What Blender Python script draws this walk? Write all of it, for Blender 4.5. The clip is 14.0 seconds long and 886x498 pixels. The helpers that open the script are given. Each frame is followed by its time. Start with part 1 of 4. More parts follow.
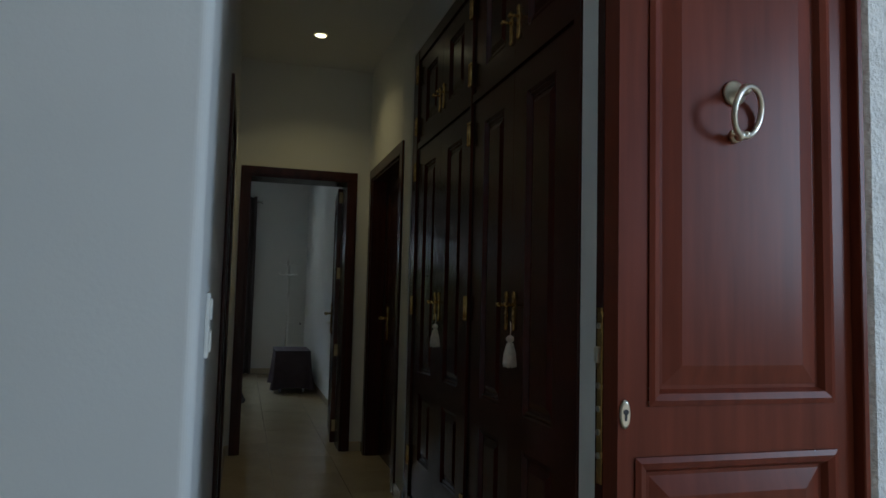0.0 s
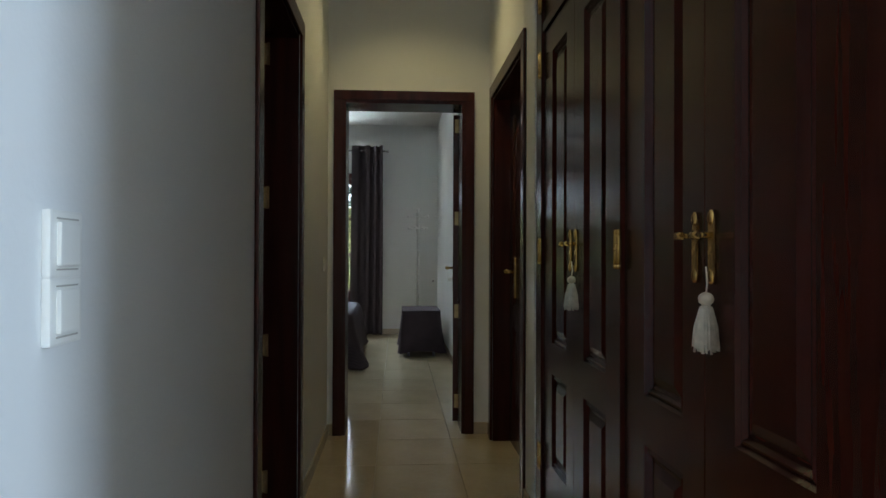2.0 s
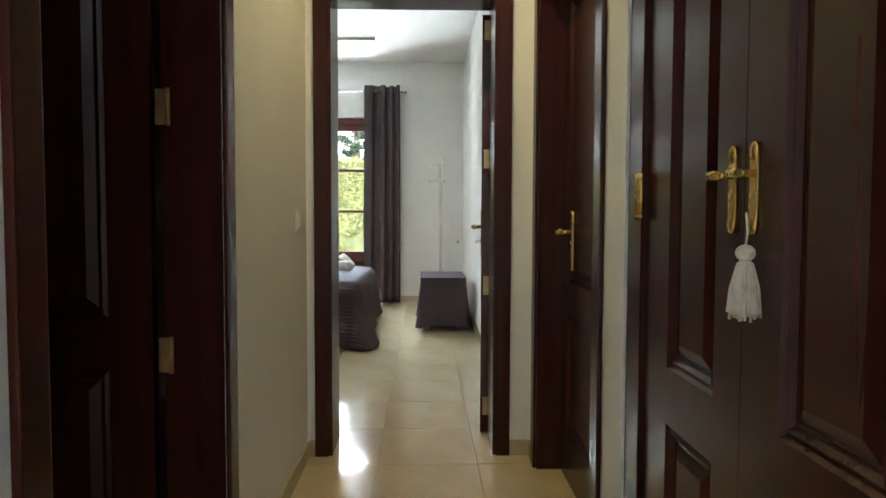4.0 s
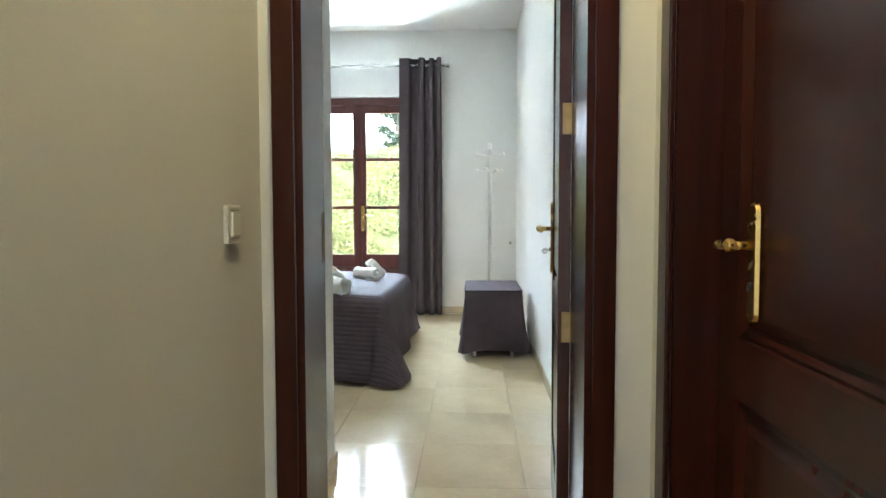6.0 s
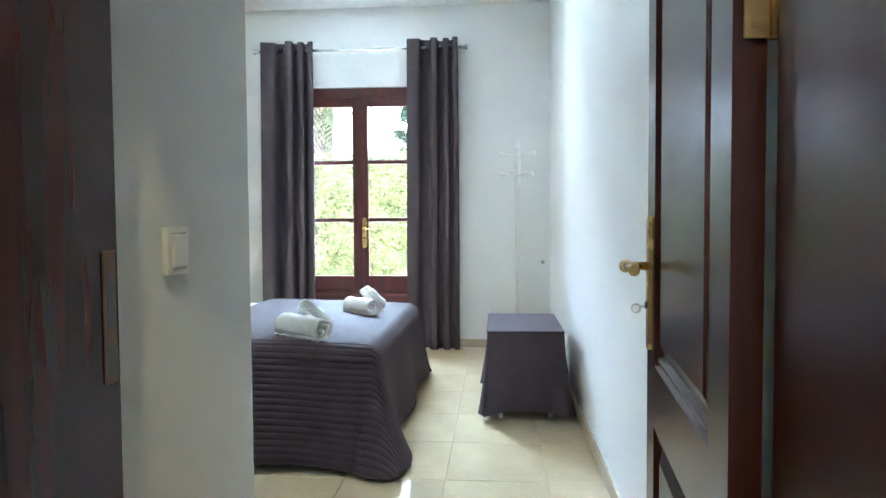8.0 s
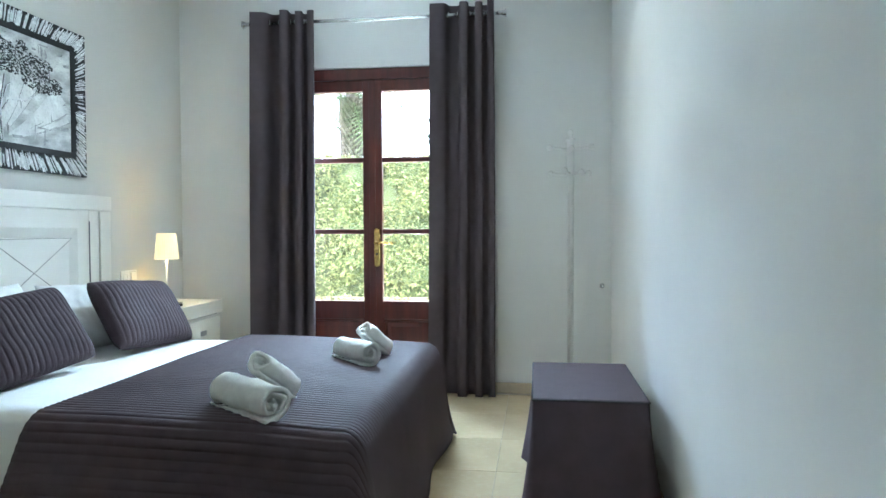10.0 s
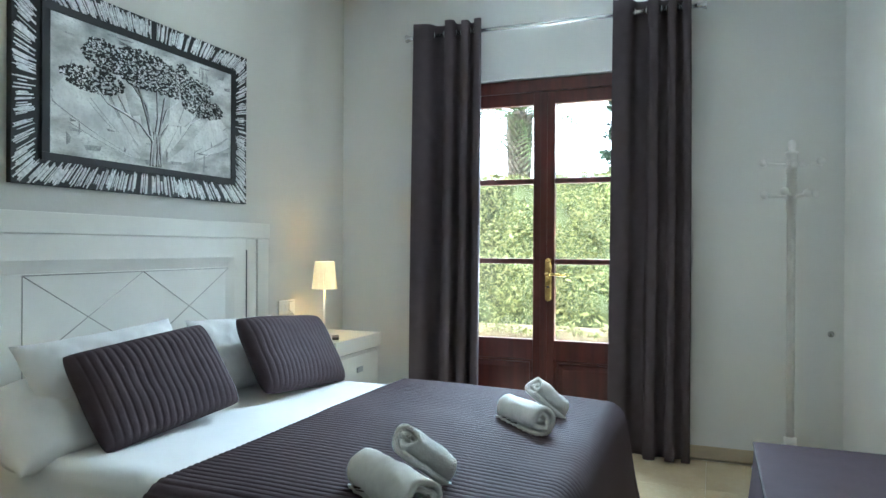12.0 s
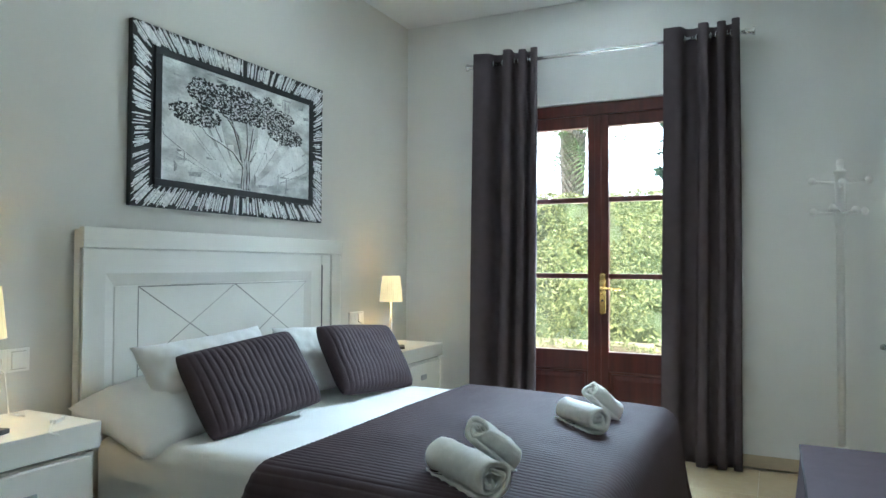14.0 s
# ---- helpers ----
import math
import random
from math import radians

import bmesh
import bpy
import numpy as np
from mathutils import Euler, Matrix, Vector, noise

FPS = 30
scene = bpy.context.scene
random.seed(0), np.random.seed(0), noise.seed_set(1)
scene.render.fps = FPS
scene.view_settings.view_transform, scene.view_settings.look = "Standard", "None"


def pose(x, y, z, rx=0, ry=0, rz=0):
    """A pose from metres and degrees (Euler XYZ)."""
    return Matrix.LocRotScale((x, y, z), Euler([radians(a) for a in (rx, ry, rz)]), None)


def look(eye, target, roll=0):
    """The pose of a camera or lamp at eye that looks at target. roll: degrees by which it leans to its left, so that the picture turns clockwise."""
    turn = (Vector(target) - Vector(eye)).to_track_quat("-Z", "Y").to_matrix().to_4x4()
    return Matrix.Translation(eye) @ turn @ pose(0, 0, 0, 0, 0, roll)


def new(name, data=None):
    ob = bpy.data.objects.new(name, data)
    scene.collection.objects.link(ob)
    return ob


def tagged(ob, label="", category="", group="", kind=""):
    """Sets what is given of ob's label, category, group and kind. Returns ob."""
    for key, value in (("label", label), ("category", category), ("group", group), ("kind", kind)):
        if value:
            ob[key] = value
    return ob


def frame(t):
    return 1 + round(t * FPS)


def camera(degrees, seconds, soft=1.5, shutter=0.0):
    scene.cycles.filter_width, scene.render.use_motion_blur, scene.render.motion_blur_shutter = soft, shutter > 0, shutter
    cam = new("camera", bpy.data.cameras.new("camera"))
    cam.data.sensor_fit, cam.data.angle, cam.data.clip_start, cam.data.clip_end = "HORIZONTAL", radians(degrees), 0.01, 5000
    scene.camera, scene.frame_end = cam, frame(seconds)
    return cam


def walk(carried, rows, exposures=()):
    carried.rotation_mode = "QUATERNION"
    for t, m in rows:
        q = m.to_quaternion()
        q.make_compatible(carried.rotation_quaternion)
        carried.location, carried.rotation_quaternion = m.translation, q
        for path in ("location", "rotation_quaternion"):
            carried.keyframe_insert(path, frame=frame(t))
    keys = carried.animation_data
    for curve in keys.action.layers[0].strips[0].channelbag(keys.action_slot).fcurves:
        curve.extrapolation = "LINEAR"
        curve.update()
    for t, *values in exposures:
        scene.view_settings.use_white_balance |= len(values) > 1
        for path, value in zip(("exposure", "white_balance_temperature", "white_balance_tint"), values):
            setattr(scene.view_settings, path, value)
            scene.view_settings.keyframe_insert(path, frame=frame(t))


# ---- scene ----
cam = camera(65.5, 14.0)
PATH = [
    (0, (0.147, -0.57, 1.149), (0.697, 1.348, 1.296), 1.4),
    (0.5, (0.252, -0.333, 1.128), (0.725, 1.606, 1.256), 1.0),
    (1, (0.376, -0.068, 1.128), (0.665, 1.908, 1.219), 0.5),
    (1.5, (0.438, 0.172, 1.116), (0.602, 2.164, 1.183), 0.3),
    (2, (0.473, 0.445, 1.098), (0.608, 2.441, 1.116), 0.2),
    (2.5, (0.529, 0.727, 1.076), (0.648, 2.723, 1.046), 0.2),
    (3, (0.582, 1.026, 1.081), (0.653, 3.024, 1.019), 0.0),
    (3.5, (0.574, 1.34, 1.075), (0.63, 3.337, 0.991), 0.2),
    (3.7, (0.567, 1.463, 1.075), (0.627, 3.46, 0.98), 0.2),
    (6, (0.593, 2.94, 1.076), (0.508, 4.935, 0.963), -0.1),
    (6.5, (0.59, 3.251, 1.093), (0.473, 5.244, 0.983), -0.1),
    (7, (0.571, 3.558, 1.093), (0.426, 5.55, 0.989), -0.2),
    (7.5, (0.571, 3.863, 1.104), (0.436, 5.856, 1.008), -0.2),
    (8, (0.586, 4.189, 1.102), (0.434, 6.18, 1.016), -0.4),
    (10.5, (0.528, 5.631, 1.115), (0.206, 7.604, 1.067), -0.1),
    (11, (0.464, 5.8, 1.148), (0.058, 7.758, 1.108), -0.0),
    (11.5, (0.443, 5.891, 1.166), (-0.124, 7.809, 1.14), 0.1),
    (12, (0.402, 5.912, 1.187), (-0.33, 7.773, 1.182), 0.3),
    (12.5, (0.359, 5.874, 1.219), (-0.478, 7.69, 1.228), 0.4),
    (13, (0.368, 5.814, 1.213), (-0.512, 7.609, 1.239), 0.5),
    (13.5, (0.42, 5.74, 1.192), (-0.459, 7.536, 1.228), 0.4),
    (14, (0.459, 5.644, 1.173), (-0.411, 7.445, 1.218), 0.3),
]

EXPOSURES = [(0.0, -1.2, 5550, 8), (0.5, -1.0, 5550, 8), (1.0, -0.7, 5500, 8), (1.5, -0.2, 5500, 8), (2.0, 0.3, 5700, 9), (2.5, 0.75, 6100, 10), (3.0, 1.35, 6500, 10), (3.7, 1.75, 6200, 10),
             (6.0, 2.35, 5700, 9), (8.0, 2.45, 5200, 8), (10.5, 1.65, 5250, 5), (12.0, 1.45, 5350, 5), (14.0, 1.45, 5400, 5)]
walk(cam, [(t, look(e, g, r)) for t, e, g, r in PATH], EXPOSURES)

# ---- world, sun, lamps ----
world = bpy.data.worlds.new("sky")
scene.world = world
world.use_nodes = True
wn = world.node_tree.nodes
sky = wn.new("ShaderNodeTexSky")
sky.sky_type = "NISHITA"
sky.sun_disc = False
sky.sun_elevation = radians(50.7)
sky.sun_rotation = radians(199.4)
sky.dust_density = 1.5
world.node_tree.links.new(sky.outputs[0], wn["Background"].inputs[0])
wn["Background"].inputs[1].default_value = 0.15

sun = new("sun", bpy.data.lights.new("sun", "SUN"))
sun.data.energy, sun.data.angle, sun.data.color = 5.0, radians(0.5), (1.0, 0.95, 0.87)
sun.matrix_world = look((-3.0, -6.5, 11.0), (0, 2.0, 0))


def lamp(name, kind, place, target, energy, color, size=0.1, size_y=None):
    data = bpy.data.lights.new(name, kind)
    data.energy, data.color = energy, color
    if kind == "AREA":
        data.size = size
        if size_y:
            data.shape, data.size_y = "RECTANGLE", size_y
    else:
        data.shadow_soft_size = size
    ob = new(name, data)
    ob.matrix_world = look(place, target)
    return ob


# added area lamps, out of view, standing in for the sky's light at the garden door, the light off the sunlit ground
# outside it, and the sky at the porch
lamp("garden_sky", "AREA", (-0.58, 11.2, 2.66), (-0.35, 5.5, 2.9), 275, (0.78, 0.92, 1.0), 1.8, 0.6)
lamp("garden_bounce", "AREA", (-0.58, 10.78, 0.22), (-0.4, 6.4, 3.3), 125, (0.88, 0.97, 0.92), 1.2, 0.5)
lamp("porch_sky", "AREA", (4.1, -1.75, 2.05), (0.4, 1.0, 1.2), 145, (0.72, 0.87, 1.0), 0.7, 1.6)
hall_spot = lamp("hall_spot", "SPOT", (0.57, 4.02, 2.885), (0.57, 4.02, 0), 16.5, (1.0, 0.78, 0.33), 0.03)
hall_spot.data.spot_size, hall_spot.data.spot_blend = radians(125), 0.9
room_spot = lamp("room_spot", "SPOT", (0.24, 8.7, 2.885), (0.24, 8.7, 0), 8, (1.0, 0.86, 0.62), 0.03)
room_spot.data.spot_size, room_spot.data.spot_blend = radians(120), 0.9
for ly in (6.96, 9.53):
    lamp("bedside_bulb", "POINT", (-1.79, ly, 1.02), (-1.79, ly, 0), 1.3, (1.0, 0.72, 0.36), 0.02)


# ---- materials ----
def material(name, color, rough=0.5, metal=0.0, spread=0.15, scale=8.0, bump=0.0, bump_scale=60.0, coat=0.0,
             stretch=(1, 1, 1), sheen=0.0, spec=0.5, detail=None, emit=0.0, emit_color=(1, 1, 1), random_tint=0.0):
    m = bpy.data.materials.new(name)
    m.use_nodes = True
    t = m.node_tree
    n, l = t.nodes, t.links
    b = n["Principled BSDF"]
    b.inputs["Roughness"].default_value = rough
    b.inputs["Metallic"].default_value = metal
    b.inputs["Specular IOR Level"].default_value = spec
    b.inputs["Coat Weight"].default_value = coat
    b.inputs["Coat Roughness"].default_value = 0.12
    if sheen:
        b.inputs["Sheen Weight"].default_value = sheen
        b.inputs["Sheen Roughness"].default_value = 0.5
    co = n.new("ShaderNodeTexCoord")
    mp = n.new("ShaderNodeMapping")
    mp.inputs["Scale"].default_value = stretch
    l.new(co.outputs["Object"], mp.inputs[0])
    big = n.new("ShaderNodeTexNoise")
    big.inputs["Scale"].default_value = scale
    big.inputs["Detail"].default_value = 6
    l.new(mp.outputs[0], big.inputs["Vector"])
    ramp = n.new("ShaderNodeValToRGB")
    lo = tuple(c * (1 - spread) for c in color) + (1,)
    hi = tuple(min(1, c * (1 + spread)) for c in color) + (1,)
    ramp.color_ramp.elements[0].color, ramp.color_ramp.elements[1].color = lo, hi
    ramp.color_ramp.elements[0].position, ramp.color_ramp.elements[1].position = 0.3, 0.7
    l.new(big.outputs[0], ramp.inputs[0])
    color_out = ramp.outputs[0]
    if detail:
        fine = n.new("ShaderNodeTexNoise")
        fine.inputs["Scale"].default_value = scale * 9
        fine.inputs["Detail"].default_value = 4
        l.new(mp.outputs[0], fine.inputs["Vector"])
        mix = n.new("ShaderNodeMix")
        mix.data_type, mix.blend_type = "RGBA", "MIX"
        cut = n.new("ShaderNodeMapRange")
        cut.inputs["From Min"].default_value, cut.inputs["From Max"].default_value = 0.5, 0.75
        cut.inputs["To Max"].default_value = 0.6
        l.new(fine.outputs[0], cut.inputs[0])
        l.new(cut.outputs[0], mix.inputs[0])
        l.new(color_out, mix.inputs[6])
        mix.inputs[7].default_value = (*detail, 1)
        color_out = mix.outputs[2]
    if random_tint:
        info = n.new("ShaderNodeObjectInfo")
        hsv = n.new("ShaderNodeHueSaturation")
        rng = n.new("ShaderNodeMapRange")
        rng.inputs["To Min"].default_value, rng.inputs["To Max"].default_value = 1 - random_tint, 1 + random_tint
        l.new(info.outputs["Random"], rng.inputs[0])
        l.new(rng.outputs[0], hsv.inputs["Value"])
        l.new(color_out, hsv.inputs["Color"])
        color_out = hsv.outputs[0]
    l.new(color_out, b.inputs["Base Color"])
    rr = n.new("ShaderNodeMapRange")
    rr.inputs["To Min"].default_value, rr.inputs["To Max"].default_value = rough * 0.93, min(1, rough * 1.07)
    l.new(big.outputs[0], rr.inputs[0])
    l.new(rr.outputs[0], b.inputs["Roughness"])
    if bump:
        grain = n.new("ShaderNodeTexNoise")
        grain.inputs["Scale"].default_value = bump_scale
        grain.inputs["Detail"].default_value = 5
        l.new(mp.outputs[0], grain.inputs["Vector"])
        bp = n.new("ShaderNodeBump")
        bp.inputs["Strength"].default_value = bump
        bp.inputs["Distance"].default_value = 0.01
        l.new(grain.outputs[0], bp.inputs["Height"])
        l.new(bp.outputs[0], b.inputs["Normal"])
    if emit:
        b.inputs["Emission Color"].default_value = (*emit_color, 1)
        b.inputs["Emission Strength"].default_value = emit
    return m


PLASTER = material("white plaster paint", (0.74, 0.74, 0.72), 0.7, spread=0.03, scale=1.5, bump=0.06, bump_scale=90)
GREIGE = material("pale greige wall paint", (0.63, 0.61, 0.555), 0.7, spread=0.03, scale=1.5, bump=0.06, bump_scale=90)
CEIL = material("ceiling paint", (0.8, 0.8, 0.79), 0.8, spread=0.02, scale=1.2, bump=0.04, bump_scale=80)
STUCCO = material("rough exterior stucco", (0.72, 0.7, 0.66), 0.9, spread=0.1, scale=14, bump=0.9, bump_scale=70)
WOOD = material("dark stained mahogany", (0.042, 0.009, 0.0055), 0.26, spread=0.28, scale=3.0, coat=0.0, spec=0.3, stretch=(9, 9, 0.7))
WOOD_FRONT = material("reddish varnished door wood", (0.14, 0.031, 0.016), 0.32, spread=0.22, scale=3.0, coat=0.0, spec=0.16, stretch=(9, 9, 0.7))
WOOD_WIN = material("red mahogany window wood", (0.07, 0.013, 0.008), 0.36, spread=0.3, scale=3.0, bump=0.03, bump_scale=40, coat=0.1, stretch=(9, 9, 0.7))
BRASS = material("polished brass", (0.62, 0.43, 0.15), 0.27, 1.0, spread=0.12, scale=30)
BRONZE = material("dull brown bronze", (0.16, 0.1, 0.06), 0.45, 0.8, spread=0.15, scale=30)
HINGE = material("dull brass hinge metal", (0.42, 0.29, 0.14), 0.42, 0.9, spread=0.2, scale=30)
NICKEL = material("satin nickel", (0.62, 0.58, 0.48), 0.3, 1.0, spread=0.1, scale=30)
STEEL = material("brushed steel", (0.62, 0.62, 0.62), 0.25, 1.0, spread=0.08, scale=40)
TILE = material("polished cream porcelain tile", (0.53, 0.43, 0.27), 0.085, spread=0.09, scale=3.5, detail=(0.57, 0.48, 0.33), bump=0.012, bump_scale=12, random_tint=0.04)
GROUT = material("pale tile grout", (0.62, 0.55, 0.42), 0.7, spread=0.1, scale=30)
SKIRT = material("beige tile skirting", (0.5, 0.42, 0.3), 0.25, spread=0.12, scale=6)
CURTAIN = material("dark taupe curtain cloth", (0.082, 0.066, 0.072), 0.9, spread=0.06, scale=20, bump=0.12, bump_scale=500, spec=0.1)
COVER = material("plum grey quilted cloth", (0.06, 0.042, 0.046), 0.72, spread=0.12, scale=14, bump=0.3, bump_scale=420, spec=0.12)
BOXCLOTH = material("plum grey slipcover cloth", (0.088, 0.066, 0.077), 0.8, spread=0.08, scale=14, bump=0.25, bump_scale=500, spec=0.15)
PIPING = material("dark cloth piping", (0.03, 0.025, 0.03), 0.8)
LINEN = material("white cotton linen", (0.697, 0.689, 0.663), 0.85, spread=0.03, scale=5, bump=0.15, bump_scale=250, sheen=0.2)
TERRY = material("white terry towelling", (0.82, 0.81, 0.75), 0.95, spread=0.06, scale=40, bump=0.9, bump_scale=330, sheen=0.4)
LACQ = material("ivory lacquered wood", (0.76, 0.74, 0.67), 0.35, spread=0.03, scale=3, bump=0.02, bump_scale=30)
# ivory darkened to hold the shade of grooves and gaps; also grey switch trim
GROOVE = material("grey trim and shaded groove lacquer", (0.42, 0.4, 0.35), 0.6)
PLASTIC = material("white switch plastic", (0.8, 0.79, 0.74), 0.35, spread=0.02, scale=10)
BLACK = material("black painted mat", (0.012, 0.013, 0.015), 0.5, spread=0.2, scale=20)
CANVAS = material("grey smeared canvas paint", (0.6, 0.61, 0.59), 0.5, spread=0.5, scale=7.0, bump=0.5, bump_scale=25, stretch=(1, 1.0, 2.0), detail=(0.34, 0.35, 0.35))
SMEAR = material("pale palette knife paint", (0.76, 0.77, 0.75), 0.5, spread=0.25, scale=9, bump=0.5, bump_scale=40, detail=(0.5, 0.5, 0.5))
SMEAR_GREY = material("grey palette knife paint", (0.3, 0.31, 0.31), 0.5, spread=0.5, scale=16, bump=0.5, bump_scale=40, detail=(0.75, 0.75, 0.74))
SILVER = material("silver white brush paint", (0.82, 0.83, 0.84), 0.4, spread=0.3, scale=60, bump=0.3, bump_scale=120)
SHADE = material("lit pleated lamp shade", (0.8, 0.68, 0.45), 0.8, emit=0.27, emit_color=(1.0, 0.74, 0.32))
BULB = material("glowing lamp glass", (0.9, 0.9, 0.85), 0.4, emit=14, emit_color=(1.0, 0.85, 0.45))
COATW = material("white coat stand lacquer", (0.8, 0.8, 0.78), 0.4, spread=0.02, scale=4)
TASSEL = material("ivory cotton tassel", (0.72, 0.66, 0.55), 0.95, spread=0.15, scale=60, bump=0.5, bump_scale=300)
RUBBER = material("pale castor plastic", (0.7, 0.7, 0.68), 0.4)
DARK = material("dark gadget plastic and hole shade", (0.05, 0.05, 0.055), 0.4)
# emission makes the added sky panel burn out white and light the room
SKY_GLOW = material("glowing white sky panel", (0.8, 0.85, 0.9), 1.0, spread=0.02, scale=0.05, emit=2.2, emit_color=(0.86, 0.94, 1.0))
GRAVEL = material("pale garden gravel", (0.52, 0.45, 0.34), 0.95, spread=0.25, scale=20, bump=0.8, bump_scale=60)
PULL = material("satin grey metal", (0.42, 0.43, 0.44), 0.45, 0.35, spread=0.06, scale=40)
EARTH = material("pale dry garden earth", (0.36, 0.29, 0.17), 0.95, spread=0.35, scale=9, detail=(0.46, 0.4, 0.27), bump=0.8, bump_scale=25)
STONE = material("pale garden kerb stone", (0.5, 0.45, 0.35), 0.9, spread=0.2, scale=6, bump=0.6, bump_scale=40)
# outer leaves get a sunlit green, the core a darker green painted as shade
LEAF = material("sunlit hedge leaf", (0.29, 0.295, 0.105), 0.6, spread=0.45, scale=14)
LEAF_IN = material("shaded inner hedge leaf", (0.12, 0.14, 0.055), 0.8, spread=0.4, scale=8)
CONIFER = material("blue green conifer needles", (0.055, 0.095, 0.05), 0.7, spread=0.4, scale=6)
PALM = material("palm frond green", (0.13, 0.19, 0.05), 0.55, spread=0.3, scale=4)
BARK = material("fibrous palm bark", (0.27, 0.23, 0.18), 0.95, spread=0.5, scale=7, bump=1.0, bump_scale=30)
WALL_OUT = material("exterior house plaster", (0.7, 0.66, 0.58), 0.9, spread=0.06, scale=3, bump=0.3, bump_scale=60)

GLASS = bpy.data.materials.new("clear window glass")
GLASS.use_nodes = True
gb = GLASS.node_tree.nodes["Principled BSDF"]
gb.inputs["Transmission Weight"].default_value = 1.0
gb.inputs["Roughness"].default_value = 0.0
gb.inputs["IOR"].default_value = 1.45


# ---- mesh helpers ----
def box(bm, x0, x1, y0, y1, z0, z1, bev=0.0, seg=1):
    made = bmesh.ops.create_cube(bm, size=1.0)["verts"]
    for v in made:
        v.co = Vector((x0 if v.co.x < 0 else x1, y0 if v.co.y < 0 else y1, z0 if v.co.z < 0 else z1))
    if bev:
        edges = list({e for v in made for e in v.link_edges})
        bmesh.ops.bevel(bm, geom=edges, offset=bev, segments=seg, profile=0.7, affect="EDGES")
    return bm


def tube(bm, pts, r, seg=10, caps=True):
    pts = [Vector(p) for p in pts]
    radii = r if isinstance(r, (list, tuple)) else [r] * len(pts)
    rings = []
    for i, p in enumerate(pts):
        d = (pts[min(i + 1, len(pts) - 1)] - pts[max(i - 1, 0)]).normalized()
        a = d.cross(Vector((0, 0, 1)) if abs(d.z) < 0.9 else Vector((1, 0, 0))).normalized()
        b = d.cross(a)
        rings.append([bm.verts.new(p + (a * math.cos(k * math.tau / seg) + b * math.sin(k * math.tau / seg)) * radii[i]) for k in range(seg)])
    for ra, rb in zip(rings, rings[1:]):
        for k in range(seg):
            bm.faces.new((ra[k], ra[(k + 1) % seg], rb[(k + 1) % seg], rb[k])).smooth = True
    if caps:
        bm.faces.new(rings[0][::-1])
        bm.faces.new(rings[-1])
    return bm


def ball(bm, c, r, seg=12, squash=(1, 1, 1)):
    m = Matrix.Translation(c) @ Matrix.Diagonal((*squash, 1))
    made = bmesh.ops.create_uvsphere(bm, u_segments=seg, v_segments=max(6, seg // 2), radius=r, matrix=m)["verts"]
    for f in {f for v in made for f in v.link_faces}:
        f.smooth = True
    return bm


def torus(bm, c, big, small, m=None, seg=28, sub=10):
    m = Matrix.Translation(c) @ (m or Matrix())
    rings = []
    for i in range(seg):
        a = i * math.tau / seg
        rings.append([bm.verts.new(m @ Vector(((big + small * math.cos(b)) * math.cos(a), (big + small * math.cos(b)) * math.sin(a), small * math.sin(b))))
                      for b in (k * math.tau / sub for k in range(sub))])
    for i in range(seg):
        for k in range(sub):
            bm.faces.new((rings[i][k], rings[(i + 1) % seg][k], rings[(i + 1) % seg][(k + 1) % sub], rings[i][(k + 1) % sub])).smooth = True
    return bm


def lathe(bm, profile, c=(0, 0, 0), seg=24):
    c = Vector(c)
    rings = [[bm.verts.new(c + Vector((r * math.cos(k * math.tau / seg), r * math.sin(k * math.tau / seg), z))) for k in range(seg)] for r, z in profile]
    for ra, rb in zip(rings, rings[1:]):
        for k in range(seg):
            bm.faces.new((ra[k], ra[(k + 1) % seg], rb[(k + 1) % seg], rb[k])).smooth = True
    bm.faces.new(rings[0][::-1])
    bm.faces.new(rings[-1])
    return bm


def sunk_panel(bm, x0, x1, z0, z1, y, profile, out=-1):
    """A moulded panel in the plane y: rings of (inset, height towards the viewer)."""
    rings = []
    for inset, h in profile:
        yy = y + out * h
        rings.append([bm.verts.new(p) for p in ((x0 + inset, yy, z0 + inset), (x1 - inset, yy, z0 + inset), (x1 - inset, yy, z1 - inset), (x0 + inset, yy, z1 - inset))])
    flip = out > 0
    for ra, rb in zip(rings, rings[1:]):
        for k in range(4):
            f = (ra[k], ra[(k + 1) % 4], rb[(k + 1) % 4], rb[k])
            bm.faces.new(f[::-1] if flip else f)
    bm.faces.new(rings[-1][::-1] if flip else rings[-1])
    return bm


def grid(bm, nu, nv, fn, closed_u=False):
    vs = [[bm.verts.new(fn(i / nu, j / nv)) for j in range(nv + 1)] for i in range(nu + (0 if closed_u else 1))]
    n = len(vs)
    for i in range(n if closed_u else n - 1):
        for j in range(nv):
            bm.faces.new((vs[i][j], vs[(i + 1) % n][j], vs[(i + 1) % n][j + 1], vs[i][j + 1])).smooth = True
    return bm


def mesh_of(name, bm, mat):
    me = bpy.data.meshes.new(name)
    bm.to_mesh(me)
    bm.free()
    me.materials.append(mat)
    return me


def part(name, bm, mat, parent=None, label="", m=None):
    ob = new(name, mesh_of(name, bm, mat))
    if parent:
        ob.parent = parent
    if m is not None:
        ob.matrix_basis = m
    return tagged(ob, label) if label else ob


def thing(name, label, category, m=None, group="", kind=""):
    ob = new(name)
    ob.empty_display_size = 0.1
    if m is not None:
        ob.matrix_basis = m
    return tagged(ob, label, category, group, kind)


def solid(name, label, category, boxes, mat, bev=0.0, kind="structure"):
    bm = bmesh.new()
    for b in boxes:
        box(bm, *b, bev=bev)
    return tagged(part(name, bm, mat), label, category, kind=kind)


def B():
    return bmesh.new()


